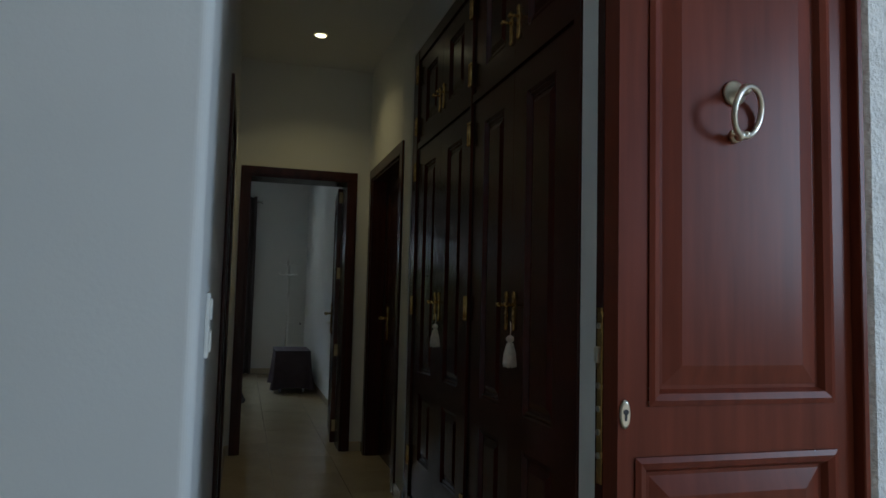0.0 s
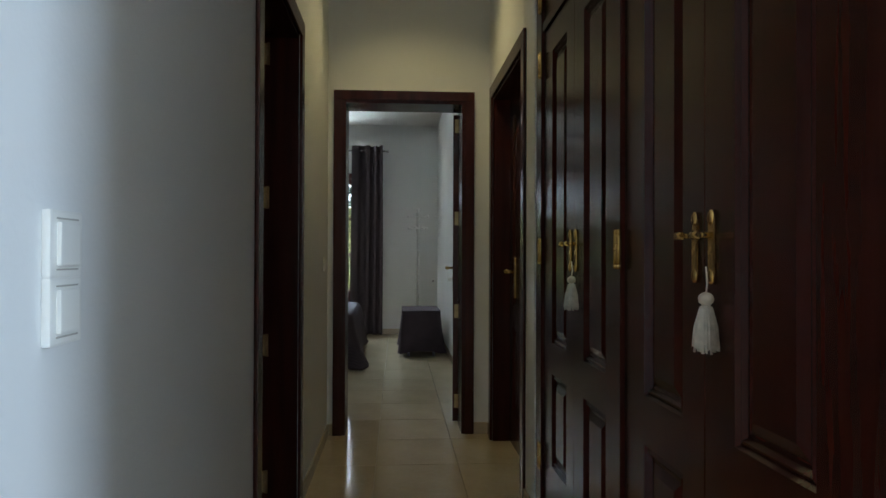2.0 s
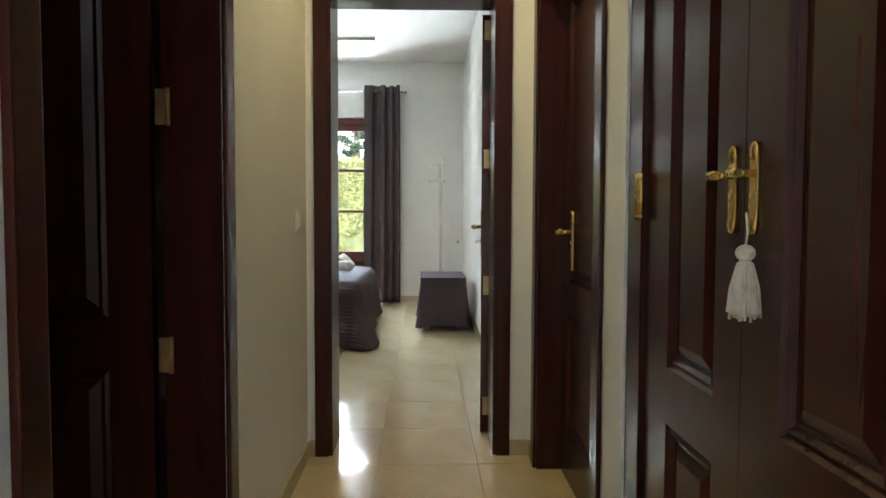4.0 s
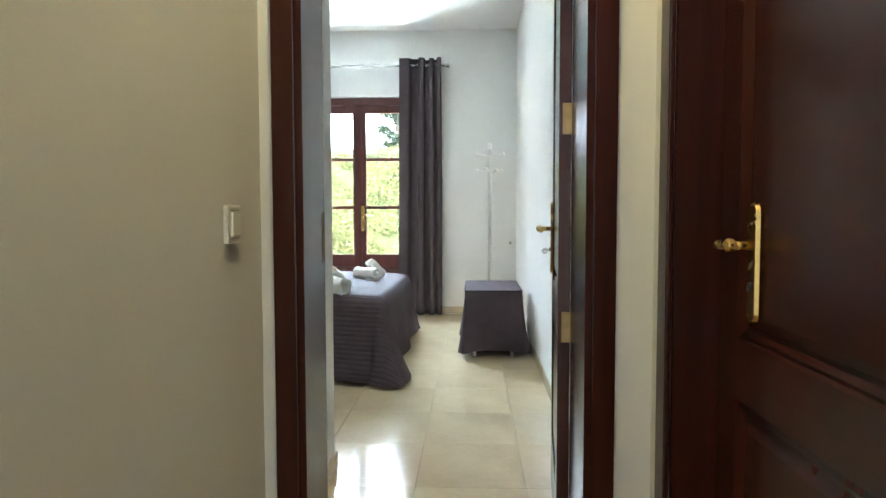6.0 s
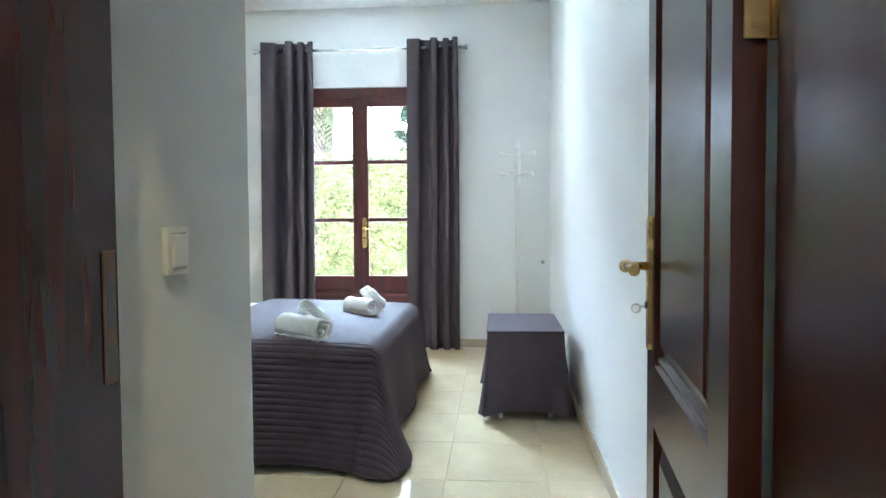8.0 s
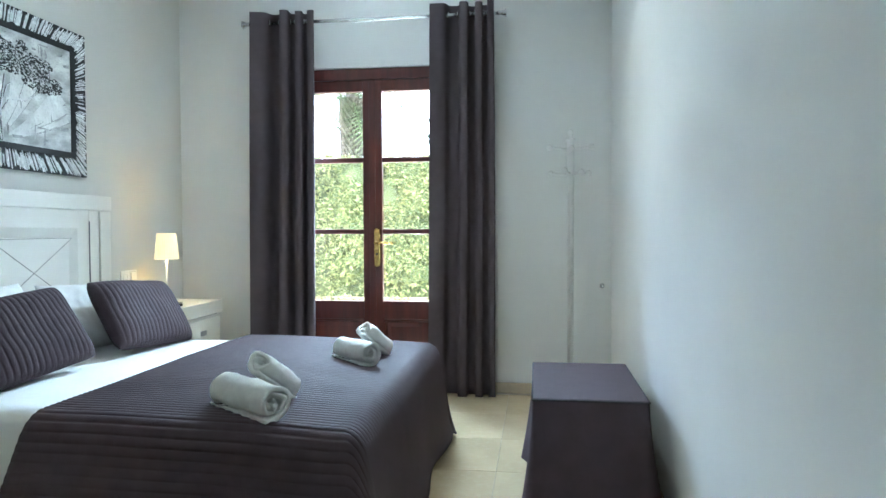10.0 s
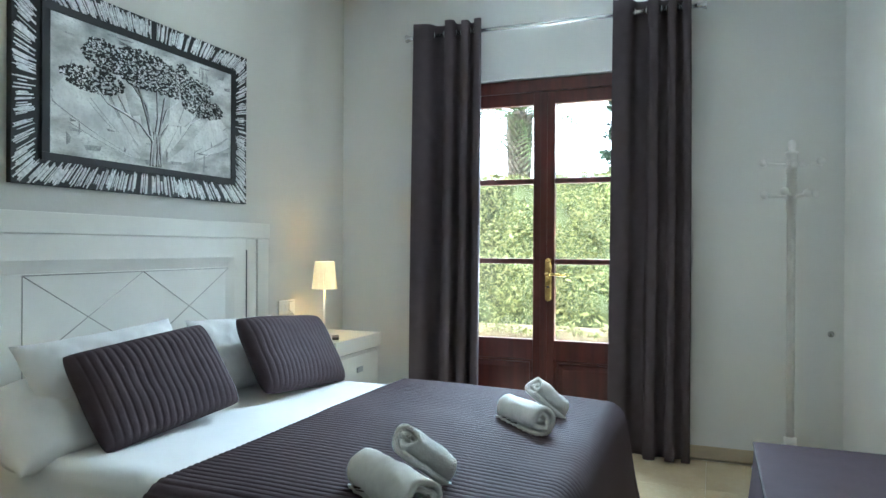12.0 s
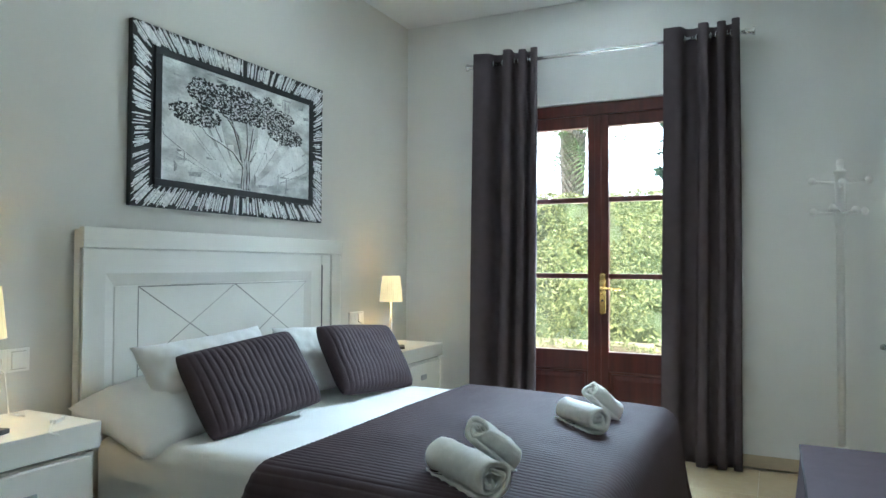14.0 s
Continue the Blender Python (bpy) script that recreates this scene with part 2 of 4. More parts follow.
# ---- the plan ----
H = 2.91                      # ceilings
LX, RX = 0.055, 1.045         # corridor walls
WY, WX, EX = 10.08, -1.98, 1.045   # bedroom walls: north, west, east

# ---- structure ----
bm = B()
arc = [(LX - 0.03 + 0.03 * math.sin(a), 1.07 - 0.03 * math.cos(a)) for a in [k * math.pi / 16 for k in range(9)]]
plan = [(-4.0, 1.04), *arc, (LX, 2.568), (LX - 0.14, 2.568), (LX - 0.14, 1.24), (-4.0, 1.24)]
low, high = [[bm.verts.new((x, y, z)) for x, y in plan] for z in (0, H)]
bm.faces.new(low[::-1])
bm.faces.new(high)
for k in range(len(plan)):
    q = (k + 1) % len(plan)
    bm.faces.new((low[k], low[q], high[q], high[k]))
tagged(part("wall_hall_front", bm, PLASTER), "smooth white painted wall turning a rounded corner into the corridor", "wall", kind="structure")
solid("wall_hall_left", "white corridor wall with a dark wooden doorway", "wall",
      [(LX - 0.14, LX, 3.43, 4.675, 0, H), (LX - 0.14, LX, 2.568, 3.43, 2.055, H)], PLASTER)
solid("wall_entry_right", "white painted wall end beside the wardrobe", "wall", [(1.052, 2.6, 0.84, 1.185, 0, H)], PLASTER, 0.006)
solid("wall_stucco", "rough white stucco pier beside the entrance door", "wall", [(1.542, 2.6, 0.70, 0.838, 0, H)], STUCCO, 0.02)
solid("wall_hall_right", "white corridor wall around the wardrobe and a closed door", "wall",
      [(RX, RX + 0.14, 3.272, 3.53, 0, H), (RX, RX + 0.14, 4.515, 4.68, 0, H), (RX, RX + 0.14, 3.53, 4.515, 2.055, H)], PLASTER, 0.004)
solid("wall_over_wardrobe", "white wall above the wardrobe", "wall", [(RX + 0.001, RX + 0.14, 1.186, 3.271, 2.575, H)], PLASTER)
solid("wall_bedroom_south", "white wall with the bedroom doorway", "wall",
      [(LX - 0.14, 0.13, 4.676, 4.93, 0, H), (0.905, RX, 4.676, 4.93, 0, H), (0.13, 0.905, 4.676, 4.93, 2.055, H)], PLASTER)
solid("wall_bedroom_return", "white wall return inside the bedroom doorway", "wall", [(-0.1, 0.02, 4.931, 5.75, 0, H)], PLASTER, 0.012)
solid("wall_bathroom_back", "white wall behind the foot of the bedroom", "wall", [(WX, -0.101, 5.63, 5.75, 0, H)], PLASTER)
solid("wall_east", "white bedroom side wall", "wall", [(EX, EX + 0.3, 4.681, 10.38, 0, H)], PLASTER)
solid("wall_west", "pale greige bedroom wall behind the headboard", "wall", [(WX - 0.3, WX, 1.24, 10.38, 0, H)], GREIGE)
solid("wall_north", "white bedroom wall with the garden door", "wall",
      [(WX, -1.22, WY, WY + 0.3, 0, H), (0.06, EX, WY, WY + 0.3, 0, H), (-1.22, 0.06, WY, WY + 0.3, 2.24, H)], PLASTER)
# added unseen, closes the shell so light enters only by the openings
solid("wall_wardrobe_back", "plain unseen wall added behind the wardrobe to keep light out", "wall", [(1.75, 1.9, 1.186, 5.2, 0, H), (RX + 0.14, 1.75, 4.9, 5.2, 0, H)], PLASTER)
# first box is an added, unseen porch slab that keeps off sun and sky
solid("ceiling", "flat white painted ceiling with an unseen light-blocking slab added over the porch", "ceiling", [(-4.0, 3.0, -3.2, 0.84, H, H + 0.25), (-4.0, 2.6, 0.84, 10.38, H, H + 0.25)], CEIL)
# unseen walls, added so daylight reaches the porch only from the right
solid("porch_light_blocker", "plain unseen wall added to block light around the porch", "wall", [(-4.2, -4.0, -3.2, 1.24, 0, H), (-4.0, 1.3, -3.2, -3.0, 0, H)], WALL_OUT)
# unseen slabs, added to shut sunlight out of the rooms and porch
solid("roof", "unseen flat roof slabs added over house and porch to block light", "roof", [(-4.4, 3.1, -3.4, 0.84, H + 0.251, H + 0.45), (-4.4, 2.9, 0.84, 10.9, H + 0.251, H + 0.45)], WALL_OUT)


def skirting(name, runs):
    bm = B()
    for r in runs:
        box(bm, *r, bev=0.003)
    return tagged(part(name, bm, SKIRT), "narrow beige tile skirting along the wall", "skirting", kind="structure")


T, SH = 0.011, 0.072
skirting("baseboard_hall", [(LX, LX + T, 1.3, 2.504, 0, SH), (LX, LX + T, 3.50, 4.664, 0, SH), (RX - T, RX, 3.275, 3.465, 0, SH),
                            (RX - T, RX, 4.586, 4.664, 0, SH), (LX + T, 0.0885, 4.665, 4.675, 0, SH), (0.9515, RX - T, 4.665, 4.675, 0, SH)])
skirting("baseboard_bedroom", [(EX - T, EX, 4.94, WY, 0, SH), (WX, -1.24, WY - T, WY, 0, SH), (0.08, EX - T, WY - T, WY, 0, SH),
                               (WX, WX + T, 5.76, WY - T, 0, SH), (WX + T, 0.0, 5.75, 5.75 + T, 0, SH), (0.02, 0.02 + T, 4.95, 5.75, 0, SH)])

# ---- doors ----
MOULD = [(0, 0), (0.006, -0.008), (0.016, -0.004), (0.024, -0.014), (0.03, -0.014), (0.055, -0.004)]
MOULD_BIG = [(0, 0.004), (0.012, 0.008), (0.026, 0.002), (0.034, -0.012), (0.042, -0.012), (0.085, -0.002)]


def leaf(parent, w, h, thick, panels, mat, m, mould=MOULD, name="leaf"):
    """A panelled leaf in its own x-z plane, the front at y = 0 towards -y; panels as (x0, x1, z0, z1)."""
    bm = B()
    xs = sorted({0.0, w, *[p[0] for p in panels], *[p[1] for p in panels]})
    zs = sorted({0.0, h, *[p[2] for p in panels], *[p[3] for p in panels]})
    for a, b in zip(xs, xs[1:]):
        run = None
        for c, d in zip(zs, zs[1:]):
            inside = any(p[0] - 1e-6 <= a and b <= p[1] + 1e-6 and p[2] - 1e-6 <= c and d <= p[3] + 1e-6 for p in panels)
            if inside:
                if run:
                    box(bm, a, b, 0, thick, run[0], run[1])
                run = None
            else:
                run = (run[0], d) if run else (c, d)
        if run:
            box(bm, a, b, 0, thick, run[0], run[1])
    bmesh.ops.remove_doubles(bm, verts=bm.verts, dist=1e-5)
    body = part(name, bm, mat, parent, m=m)
    for p in panels:
        pb = B()
        sunk_panel(pb, *p, 0, mould, -1)
        sunk_panel(pb, *p, thick, mould, 1)
        part("panel", pb, mat, body)
    return body


def lever(parent, m, mat=BRASS, side=1, tall=0.24, reach=1.0):
    """A long plate with a lever and a keyhole; the plate lies in x-z and stands out towards -y."""
    bm = B()
    w = 0.021
    pts = [(w * math.cos(a), w * 0.9 * math.sin(a) + (tall / 2 if a <= math.pi else -tall / 2)) for a in [k * math.tau / 24 for k in range(25)]]
    lo = [bm.verts.new((x, 0, z)) for x, z in pts]
    hi = [bm.verts.new((x * 0.86, -0.008, z * 0.98)) for x, z in pts]
    bm.faces.new(hi[::-1])
    for k in range(len(lo)):
        q = (k + 1) % len(lo)
        bm.faces.new((lo[k], lo[q], hi[q], hi[k]))
    plate = part("handle_plate", bm, mat, parent, "brass long plate", m)
    bm = B()
    tube(bm, [(0, -0.006, 0.035), (0, -0.045, 0.035)], 0.009)
    tube(bm, [(0, -0.045, 0.035), (side * 0.03 * reach, -0.05, 0.037), (side * 0.07 * reach, -0.048, 0.033), (side * 0.105 * reach, -0.046, 0.03), (side * 0.118 * reach, -0.046, 0.034)], [0.011, 0.009, 0.007, 0.008, 0.011])
    ball(bm, (0, -0.05, 0.035), 0.014)
    part("lever", bm, mat, plate, "brass lever")
    # raised dark plug, painted as the shade inside a keyhole
    bm = B()
    tube(bm, [(0, -0.006, -0.045), (0, -0.012, -0.045)], 0.008)
    box(bm, -0.002, 0.002, -0.0135, -0.011, -0.052, -0.043)
    part("keyhole", bm, DARK, plate)
    return plate


def hinge(parent, m):
    bm = B()
    box(bm, -0.028, 0.0, -0.002, 0.001, -0.045, 0.045, 0.001)
    tube(bm, [(0.004, -0.004, -0.047), (0.004, -0.004, 0.047)], 0.006, 8)
    for z in (-0.03, 0, 0.03):
        tube(bm, [(-0.018, -0.001, z), (-0.018, -0.0035, z)], 0.003, 6)
    return part("hinge", bm, HINGE, parent, "dull brass hinge", m)


def casing(parent, w, h, depth, m, mat=WOOD, arch=0.072, lin=0.028, back=True):
    """Architraves and lining of a doorway: outer width w, outer height h, in its own x-z plane with the viewer at -y."""
    for y0, y1 in ((-0.014, 0.0), (depth, depth + 0.014)) if back else ((-0.014, 0.0),):
        for x0, x1 in ((0, arch), (w - arch, w)):
            bm = box(B(), x0, x1, y0, y1, 0, h - arch, 0.004, 2)
            part("architrave", bm, mat, parent, m=m)
        part("architrave", box(B(), 0, w, y0, y1, h - arch, h, 0.004, 2), mat, parent, m=m)
    i = arch - 0.012
    part("lining", box(B(), i, i + lin, 0.001, depth - 0.001, 0, h - arch + 0.012 - lin), mat, parent, m=m)
    part("lining", box(B(), w - i - lin, w - i, 0.001, depth - 0.001, 0, h - arch + 0.012 - lin), mat, parent, m=m)
    part("lining", box(B(), i, w - i, 0.001, depth - 0.001, h - arch + 0.012 - lin, h - arch + 0.012), mat, parent, m=m)


def door_panels(w, h=2.02, stile=0.105):
    return [(stile, w - stile, 0.80, h - 0.115), (stile, w - stile, 0.19, 0.675)]


# bedroom door: open against the east wall
d1 = thing("door_1", "dark mahogany panelled bedroom door standing open", "door", kind="structure")
casing(d1, 0.862, 2.104, 0.254, pose(0.089, 4.675, 0), arch=0.059)
lm1 = pose(0.881, 4.97, 0.008, 0, 0, 84.8)
b1 = leaf(d1, 0.715, 2.015, 0.036, door_panels(0.715), WOOD, lm1 @ pose(0, -0.0, 0))
lever(b1, pose(0.715 - 0.055, 0.036, 0.96, 0, 0, 180), side=1)
lever(b1, pose(0.715 - 0.055, 0, 0.96), side=-1)
kb = B()
torus(kb, (0.66, 0.066, 0.908), 0.0085, 0.0022, Matrix.Rotation(radians(90), 4, "Y"))
tube(kb, [(0.66, 0.041, 0.912), (0.66, 0.06, 0.912)], 0.0028, 8)
part("key", kb, NICKEL, b1, "small steel key in the lock")
for z in (1.95, 1.34, 0.73, 0.14):
    hinge(d1, pose(0.883, 4.968, z))

sp = B()
box(sp, 0.1645, 0.1662, 4.897, 4.921, 0.925, 1.07, 0.0006)
part("strike_plate", sp, BRONZE, d1, "dark bronze strike plate in the door lining")
# dark raised patches in place of shaded holes in the plate
sp = B()
for z0, z1 in ((0.935, 0.965), (0.99, 1.04)):
    box(sp, 0.1661, 0.1668, 4.902, 4.917, z0, z1)
part("strike_hole", sp, DARK, d1)

# left doorway: leaf open into a dark bathroom
d2 = thing("door_2", "dark mahogany bathroom door standing open into the dark", "door", kind="structure")
casing(d2, 0.995, 2.11, 0.14, pose(LX, 2.505, 0, 0, 0, 90))
b2 = leaf(d2, 0.82, 2.02, 0.036, door_panels(0.82), WOOD, pose(-0.115, 3.425, 0.008, 0, 0, 183) @ pose(0, 0, 0))
lever(b2, pose(0.76, 0.036, 0.96, 0, 0, 180))
for z in (1.95, 1.34, 0.715, 0.14):
    hinge(d2, pose(-0.075, 3.404, z, 0, 0, 0))

# right doorway: closed
d3 = thing("door_3", "dark mahogany panelled door standing closed", "door", kind="structure")
casing(d3, 1.125, 2.11, 0.14, pose(RX, 4.585, 0, 0, 0, -90))
b3 = leaf(d3, 0.945, 2.02, 0.036, door_panels(0.945), WOOD, pose(RX + 0.1, 4.496, 0.006, 0, 0, -90))
lever(b3, pose(0.19, 0, 0.965), side=-1, tall=0.2, reach=0.6)

# ---- wardrobe ----
wr = thing("built_in_wardrobe", "tall dark mahogany built-in wardrobe with brass handles and white tassels", "wardrobe")
FX = 1.05
y_lo, y_hi = 1.19, 3.268
for y0, y1 in ((y_lo, 1.235), (2.19, 2.21), (3.165, y_hi)):
    part("upright", box(B(), FX, FX + 0.6, y0, y1, 0, 2.57, 0.003), WOOD, wr)
for z0, z1 in ((0, 0.085), (1.99, 2.025), (2.505, 2.57)):
    for ya, yb in ((1.2355, 2.1895), (2.2105, 3.1645)):
        part("rail", box(B(), FX + 0.003, FX + 0.59, ya, yb, z0, z1), WOOD, wr)
for ya, yb in ((1.2355, 2.1895), (2.2105, 3.1645)):
    part("back_board", box(B(), FX + 0.05, FX + 0.58, ya, yb, 0.0855, 1.9895), WOOD, wr)
    part("back_board", box(B(), FX + 0.05, FX + 0.58, ya, yb, 2.0255, 2.5045), WOOD, wr)


def hinge_barrel(parent, m):
    bm = B()
    for s in (-0.011, 0.011):
        tube(bm, [(s, -0.008, -0.042), (s, -0.008, 0.042)], 0.0075, 8)
        for z in (-0.044, 0, 0.044):
            ball(bm, (s, -0.008, z), 0.0085, 8)
    return part("hinge", bm, BRASS, parent, "brass barrel hinge", m)


def cupboard_handle(parent, m, tall=0.15):
    bm = B()
    box(bm, -0.012, 0.012, -0.006, 0.0, -tall / 2, tall / 2, 0.003, 2)
    ball(bm, (0, -0.004, tall / 2), 0.013, 10, (1, 0.5, 1.2))
    ball(bm, (0, -0.004, -tall / 2), 0.013, 10, (1, 0.5, 1.2))
    tube(bm, [(0, -0.004, tall * 0.2), (0, -0.032, tall * 0.2)], 0.0055, 8)
    tube(bm, [(-0.012, -0.034, tall * 0.2), (0.012, -0.034, tall * 0.2)], [0.009, 0.007], 8)
    return part("handle", bm, BRASS, parent, "polished brass handle plate", m)


for y0, y1 in ((1.236, 1.725), (1.728, 2.189), (2.211, 2.698), (2.701, 3.164)):
    w = y1 - y0
    far = y1 in (1.725, 2.698)      # the handle stands at this leaf's high-y edge
    m = pose(FX + 0.012, y1, 0.09, 0, 0, -90)
    near_in, far_in = (0.115, 0.14) if far else (0.14, 0.1)
    low = leaf(wr, w, 1.895, 0.026, [(near_in, w - far_in, 0.675, 1.79), (near_in, w - far_in, 0.21, 0.56)], WOOD, m, name="door")
    hx = 0.034 if far else w - 0.034
    cupboard_handle(low, pose(hx, 0, 1.025), 0.11)
    m2 = pose(FX + 0.012, y1, 2.03, 0, 0, -90)
    top = leaf(wr, w, 0.47, 0.026, [(near_in, w - far_in, 0.085, 0.385)], WOOD, m2, name="top_door")
    cupboard_handle(top, pose(hx, 0, 0.13), 0.1)
for y in (2.2, 3.168):
    for z in (0.3, 1.115, 1.86, 2.12, 2.42):
        hinge_barrel(wr, pose(FX + 0.004, y, z, 0, 0, -90))
for y in (1.674, 2.647):
    tb = B()
    tube(tb, [(0, 0, 0.175), (0.003, 0, 0.14), (0, 0, 0.115)], 0.0018, 6)
    ball(tb, (0, 0, 0.105), 0.017, 12, (1, 1, 0.9))
    lathe(tb, [(0.008, 0.094), (0.013, 0.085), (0.02, 0.05), (0.026, 0.01), (0.025, 0.0)], seg=18)
    rnd = random.Random(5)
    for k in range(42):
        a, rr = rnd.uniform(0, math.tau), rnd.uniform(0.016, 0.027)
        tube(tb, [(0.011 * math.cos(a), 0.011 * math.sin(a), 0.088), (rr * 0.85 * math.cos(a), rr * 0.85 * math.sin(a), 0.045), (rr * math.cos(a), rr * math.sin(a), rnd.uniform(-0.012, 0.004))], 0.0028, 5)
    tas = part("key_tassel", tb, TASSEL, m=pose(FX - 0.01, y, 0.93) @ Matrix.Diagonal((0.85, 0.85, 0.85, 1)))
    tagged(tas, "white cotton tassel hanging from a brass wardrobe handle", "tassel", "wardrobe tassels")

# ---- entrance door ----
fd = thing("entrance_door", "heavy reddish wooden entrance door with a ring knocker, standing open", "door")
EW = 0.615
e_leaf = leaf(fd, EW, 2.14, 0.06, [(0.072, EW - 0.055, 0.915, 2.03), (0.04, EW - 0.05, 0.13, 0.81)], WOOD_FRONT, pose(0.905, 0.725, 0.02), MOULD_BIG)
part("rebate_edge", box(B(), -0.0, 0.05, 0.061, 0.098, 0, 2.12, 0.003), WOOD, e_leaf)
pb = B()
box(pb, -0.004, -0.001, 0.06, 0.083, 0.74, 1.12, 0.001)
part("lock_plate", pb, BRASS, e_leaf, "long brass lock plate with bolts")
pb = B()
box(pb, -0.014, -0.0042, 0.064, 0.079, 1.0, 1.035, 0.002)
for z in (0.8, 0.85, 0.9, 0.95, 1.08):
    tube(pb, [(-0.004, 0.0715, z), (-0.008, 0.0715, z)], 0.007, 10)
part("bolt", pb, NICKEL, e_leaf, "steel lock bolts")
pb = B()
lathe(pb, [(0.02, 0), (0.02, 0.004), (0.016, 0.006)])
esc = part("key_escutcheon", pb, NICKEL, e_leaf, "oval nickel keyhole cover", pose(0.016, 0.0, 0.9, 90, 0, 0) @ Matrix.Diagonal((0.6, 1.5, 1, 1)))
# keyhole shade drawn as a dark plug on the cover
pb = B()
tube(pb, [(0.016, -0.0055, 0.905), (0.016, -0.0075, 0.905)], 0.006, 12)
box(pb, 0.0135, 0.0185, -0.0075, -0.0055, 0.887, 0.903)
part("keyhole", pb, DARK, e_leaf)
kn = B()
lathe(kn, [(0.03, 0), (0.03, 0.004), (0.024, 0.009), (0.012, 0.012), (0.009, 0.03)])
knock = part("door_knocker", kn, NICKEL, e_leaf, "satin nickel ring knocker", pose(0.292, 0.0, 1.612, 90, 0, 0) @ Matrix.Diagonal((0.98, 0.98, 0.98, 1)))
kn = B()
torus(kn, (0, 0, 0), 0.056, 0.0068)
part("ring", kn, NICKEL, knock, "", pose(0.012, -0.05, 0.032, 12, 22, 0))
kn = B()
ball(kn, (0.002, 0, 0.036), 0.014)
ball(kn, (0.0, -0.104, 0.02), 0.013)
ball(kn, (0.02, -0.098, 0.018), 0.008)
ball(kn, (-0.018, -0.098, 0.018), 0.008)
lathe(kn, [(0.014, 0), (0.014, 0.006), (0.008, 0.012)], (0, -0.104, 0))
part("striker", kn, NICKEL, knock)
solid("door_frame", "reddish wooden entrance door frame", "door frame", [(1.523, 1.541, 0.698, 0.838, 0, 2.2), (1.053, 1.522, 0.79, 0.838, 2.175, 2.24)], WOOD_FRONT, 0.003)

# ---- garden door ----
gd = thing("window_1", "red mahogany double glazed garden door with brass handle", "garden door", kind="structure")
GX, GY = -0.582, 10.115
GXL, GXR = -1.215, 0.051
for x0, x1, z0, z1 in ((GXL, GXL + 0.055, 0, 2.235), (GXR - 0.055, GXR, 0, 2.235), (GXL + 0.056, GXR - 0.056, 2.158, 2.235)):
    part("window_frame", box(B(), x0, x1, GY - 0.01, GY + 0.07, z0, z1, 0.004, 2), WOOD_WIN, gd)
rows = ((0.615, 1.083), (1.12, 1.585), (1.618, 2.078))
for x0, x1 in ((GXL + 0.058, GX - 0.002), (GX + 0.002, GXR - 0.058)):
    lb = B()
    hinge_side = x0 if x0 < GX - 0.1 else x1
    if x0 < GX - 0.1:
        px0, px1 = x0 + 0.085, x1 - 0.066
    else:
        px0, px1 = x0 + 0.066, x1 - 0.085
    box(lb, x0, px0, GY + 0.006, GY + 0.056, 0.01, 2.16, 0.003)
    box(lb, px1, x1, GY + 0.006, GY + 0.056, 0.01, 2.16, 0.003)
    box(lb, px0, px1, GY + 0.007, GY + 0.055, 2.08, 2.157)
    box(lb, px0, px1, GY + 0.007, GY + 0.055, 0.49, 0.613)
    box(lb, px0, px1, GY + 0.007, GY + 0.055, 0.012, 0.12)
    sash = part("leaf", lb, WOOD_WIN, gd)
    pb = B()
    sunk_panel(pb, px0, px1, 0.12, 0.49, GY + 0.007, MOULD, -1)
    sunk_panel(pb, px0, px1, 0.12, 0.49, GY + 0.05, MOULD, 1)
    part("panel", pb, WOOD_WIN, sash)
    for z in (1.1015, 1.6015):
        part("glazing_bar", box(B(), px0, px1, GY + 0.012, GY + 0.05, z - 0.017, z + 0.017, 0.006, 2), WOOD_WIN, sash)
    for z0, z1 in rows:
        g = part("pane", box(B(), px0 + 0.001, px1 - 0.001, GY + 0.029, GY + 0.033, z0 + 0.002, z1 - 0.001), GLASS, sash)
        g.visible_shadow = False
part("meeting_strip", box(B(), GX - 0.022, GX + 0.022, GY - 0.004, GY + 0.005, 0.012, 2.158, 0.003), WOOD_WIN, gd)
lever(gd, pose(GX + 0.032, GY - 0.004, 0.99), side=1, tall=0.235)

# ---- bedroom: curtains ----
rod = thing("curtain_rod", "brushed steel curtain rod with trumpet ends", "curtain rod")
RY, RZ = 9.968, 2.53
part("rod", tube(B(), [(-1.40, RY, RZ), (0.305, RY, RZ)], 0.0125, 14), STEEL, rod)
for s, x in ((-1, -1.40), (1, 0.305)):
    fb = B()
    lathe(fb, [(0.0135, 0), (0.018, 0.004), (0.0135, 0.012), (0.0165, 0.03), (0.026, 0.05), (0.026, 0.054), (0.01, 0.056)])
    part("finial", fb, STEEL, rod, "", pose(x, RY, RZ, 0, 90 * s, 0))
for x in (-1.30, 0.2):
    bb = B()
    tube(bb, [(x, RY, RZ - 0.004), (x, WY, RZ - 0.004)], 0.007)
    tube(bb, [(x, WY - 0.012, RZ - 0.004), (x, WY - 0.0, RZ - 0.004)], 0.025, 16)
    part("bracket", bb, STEEL, rod)


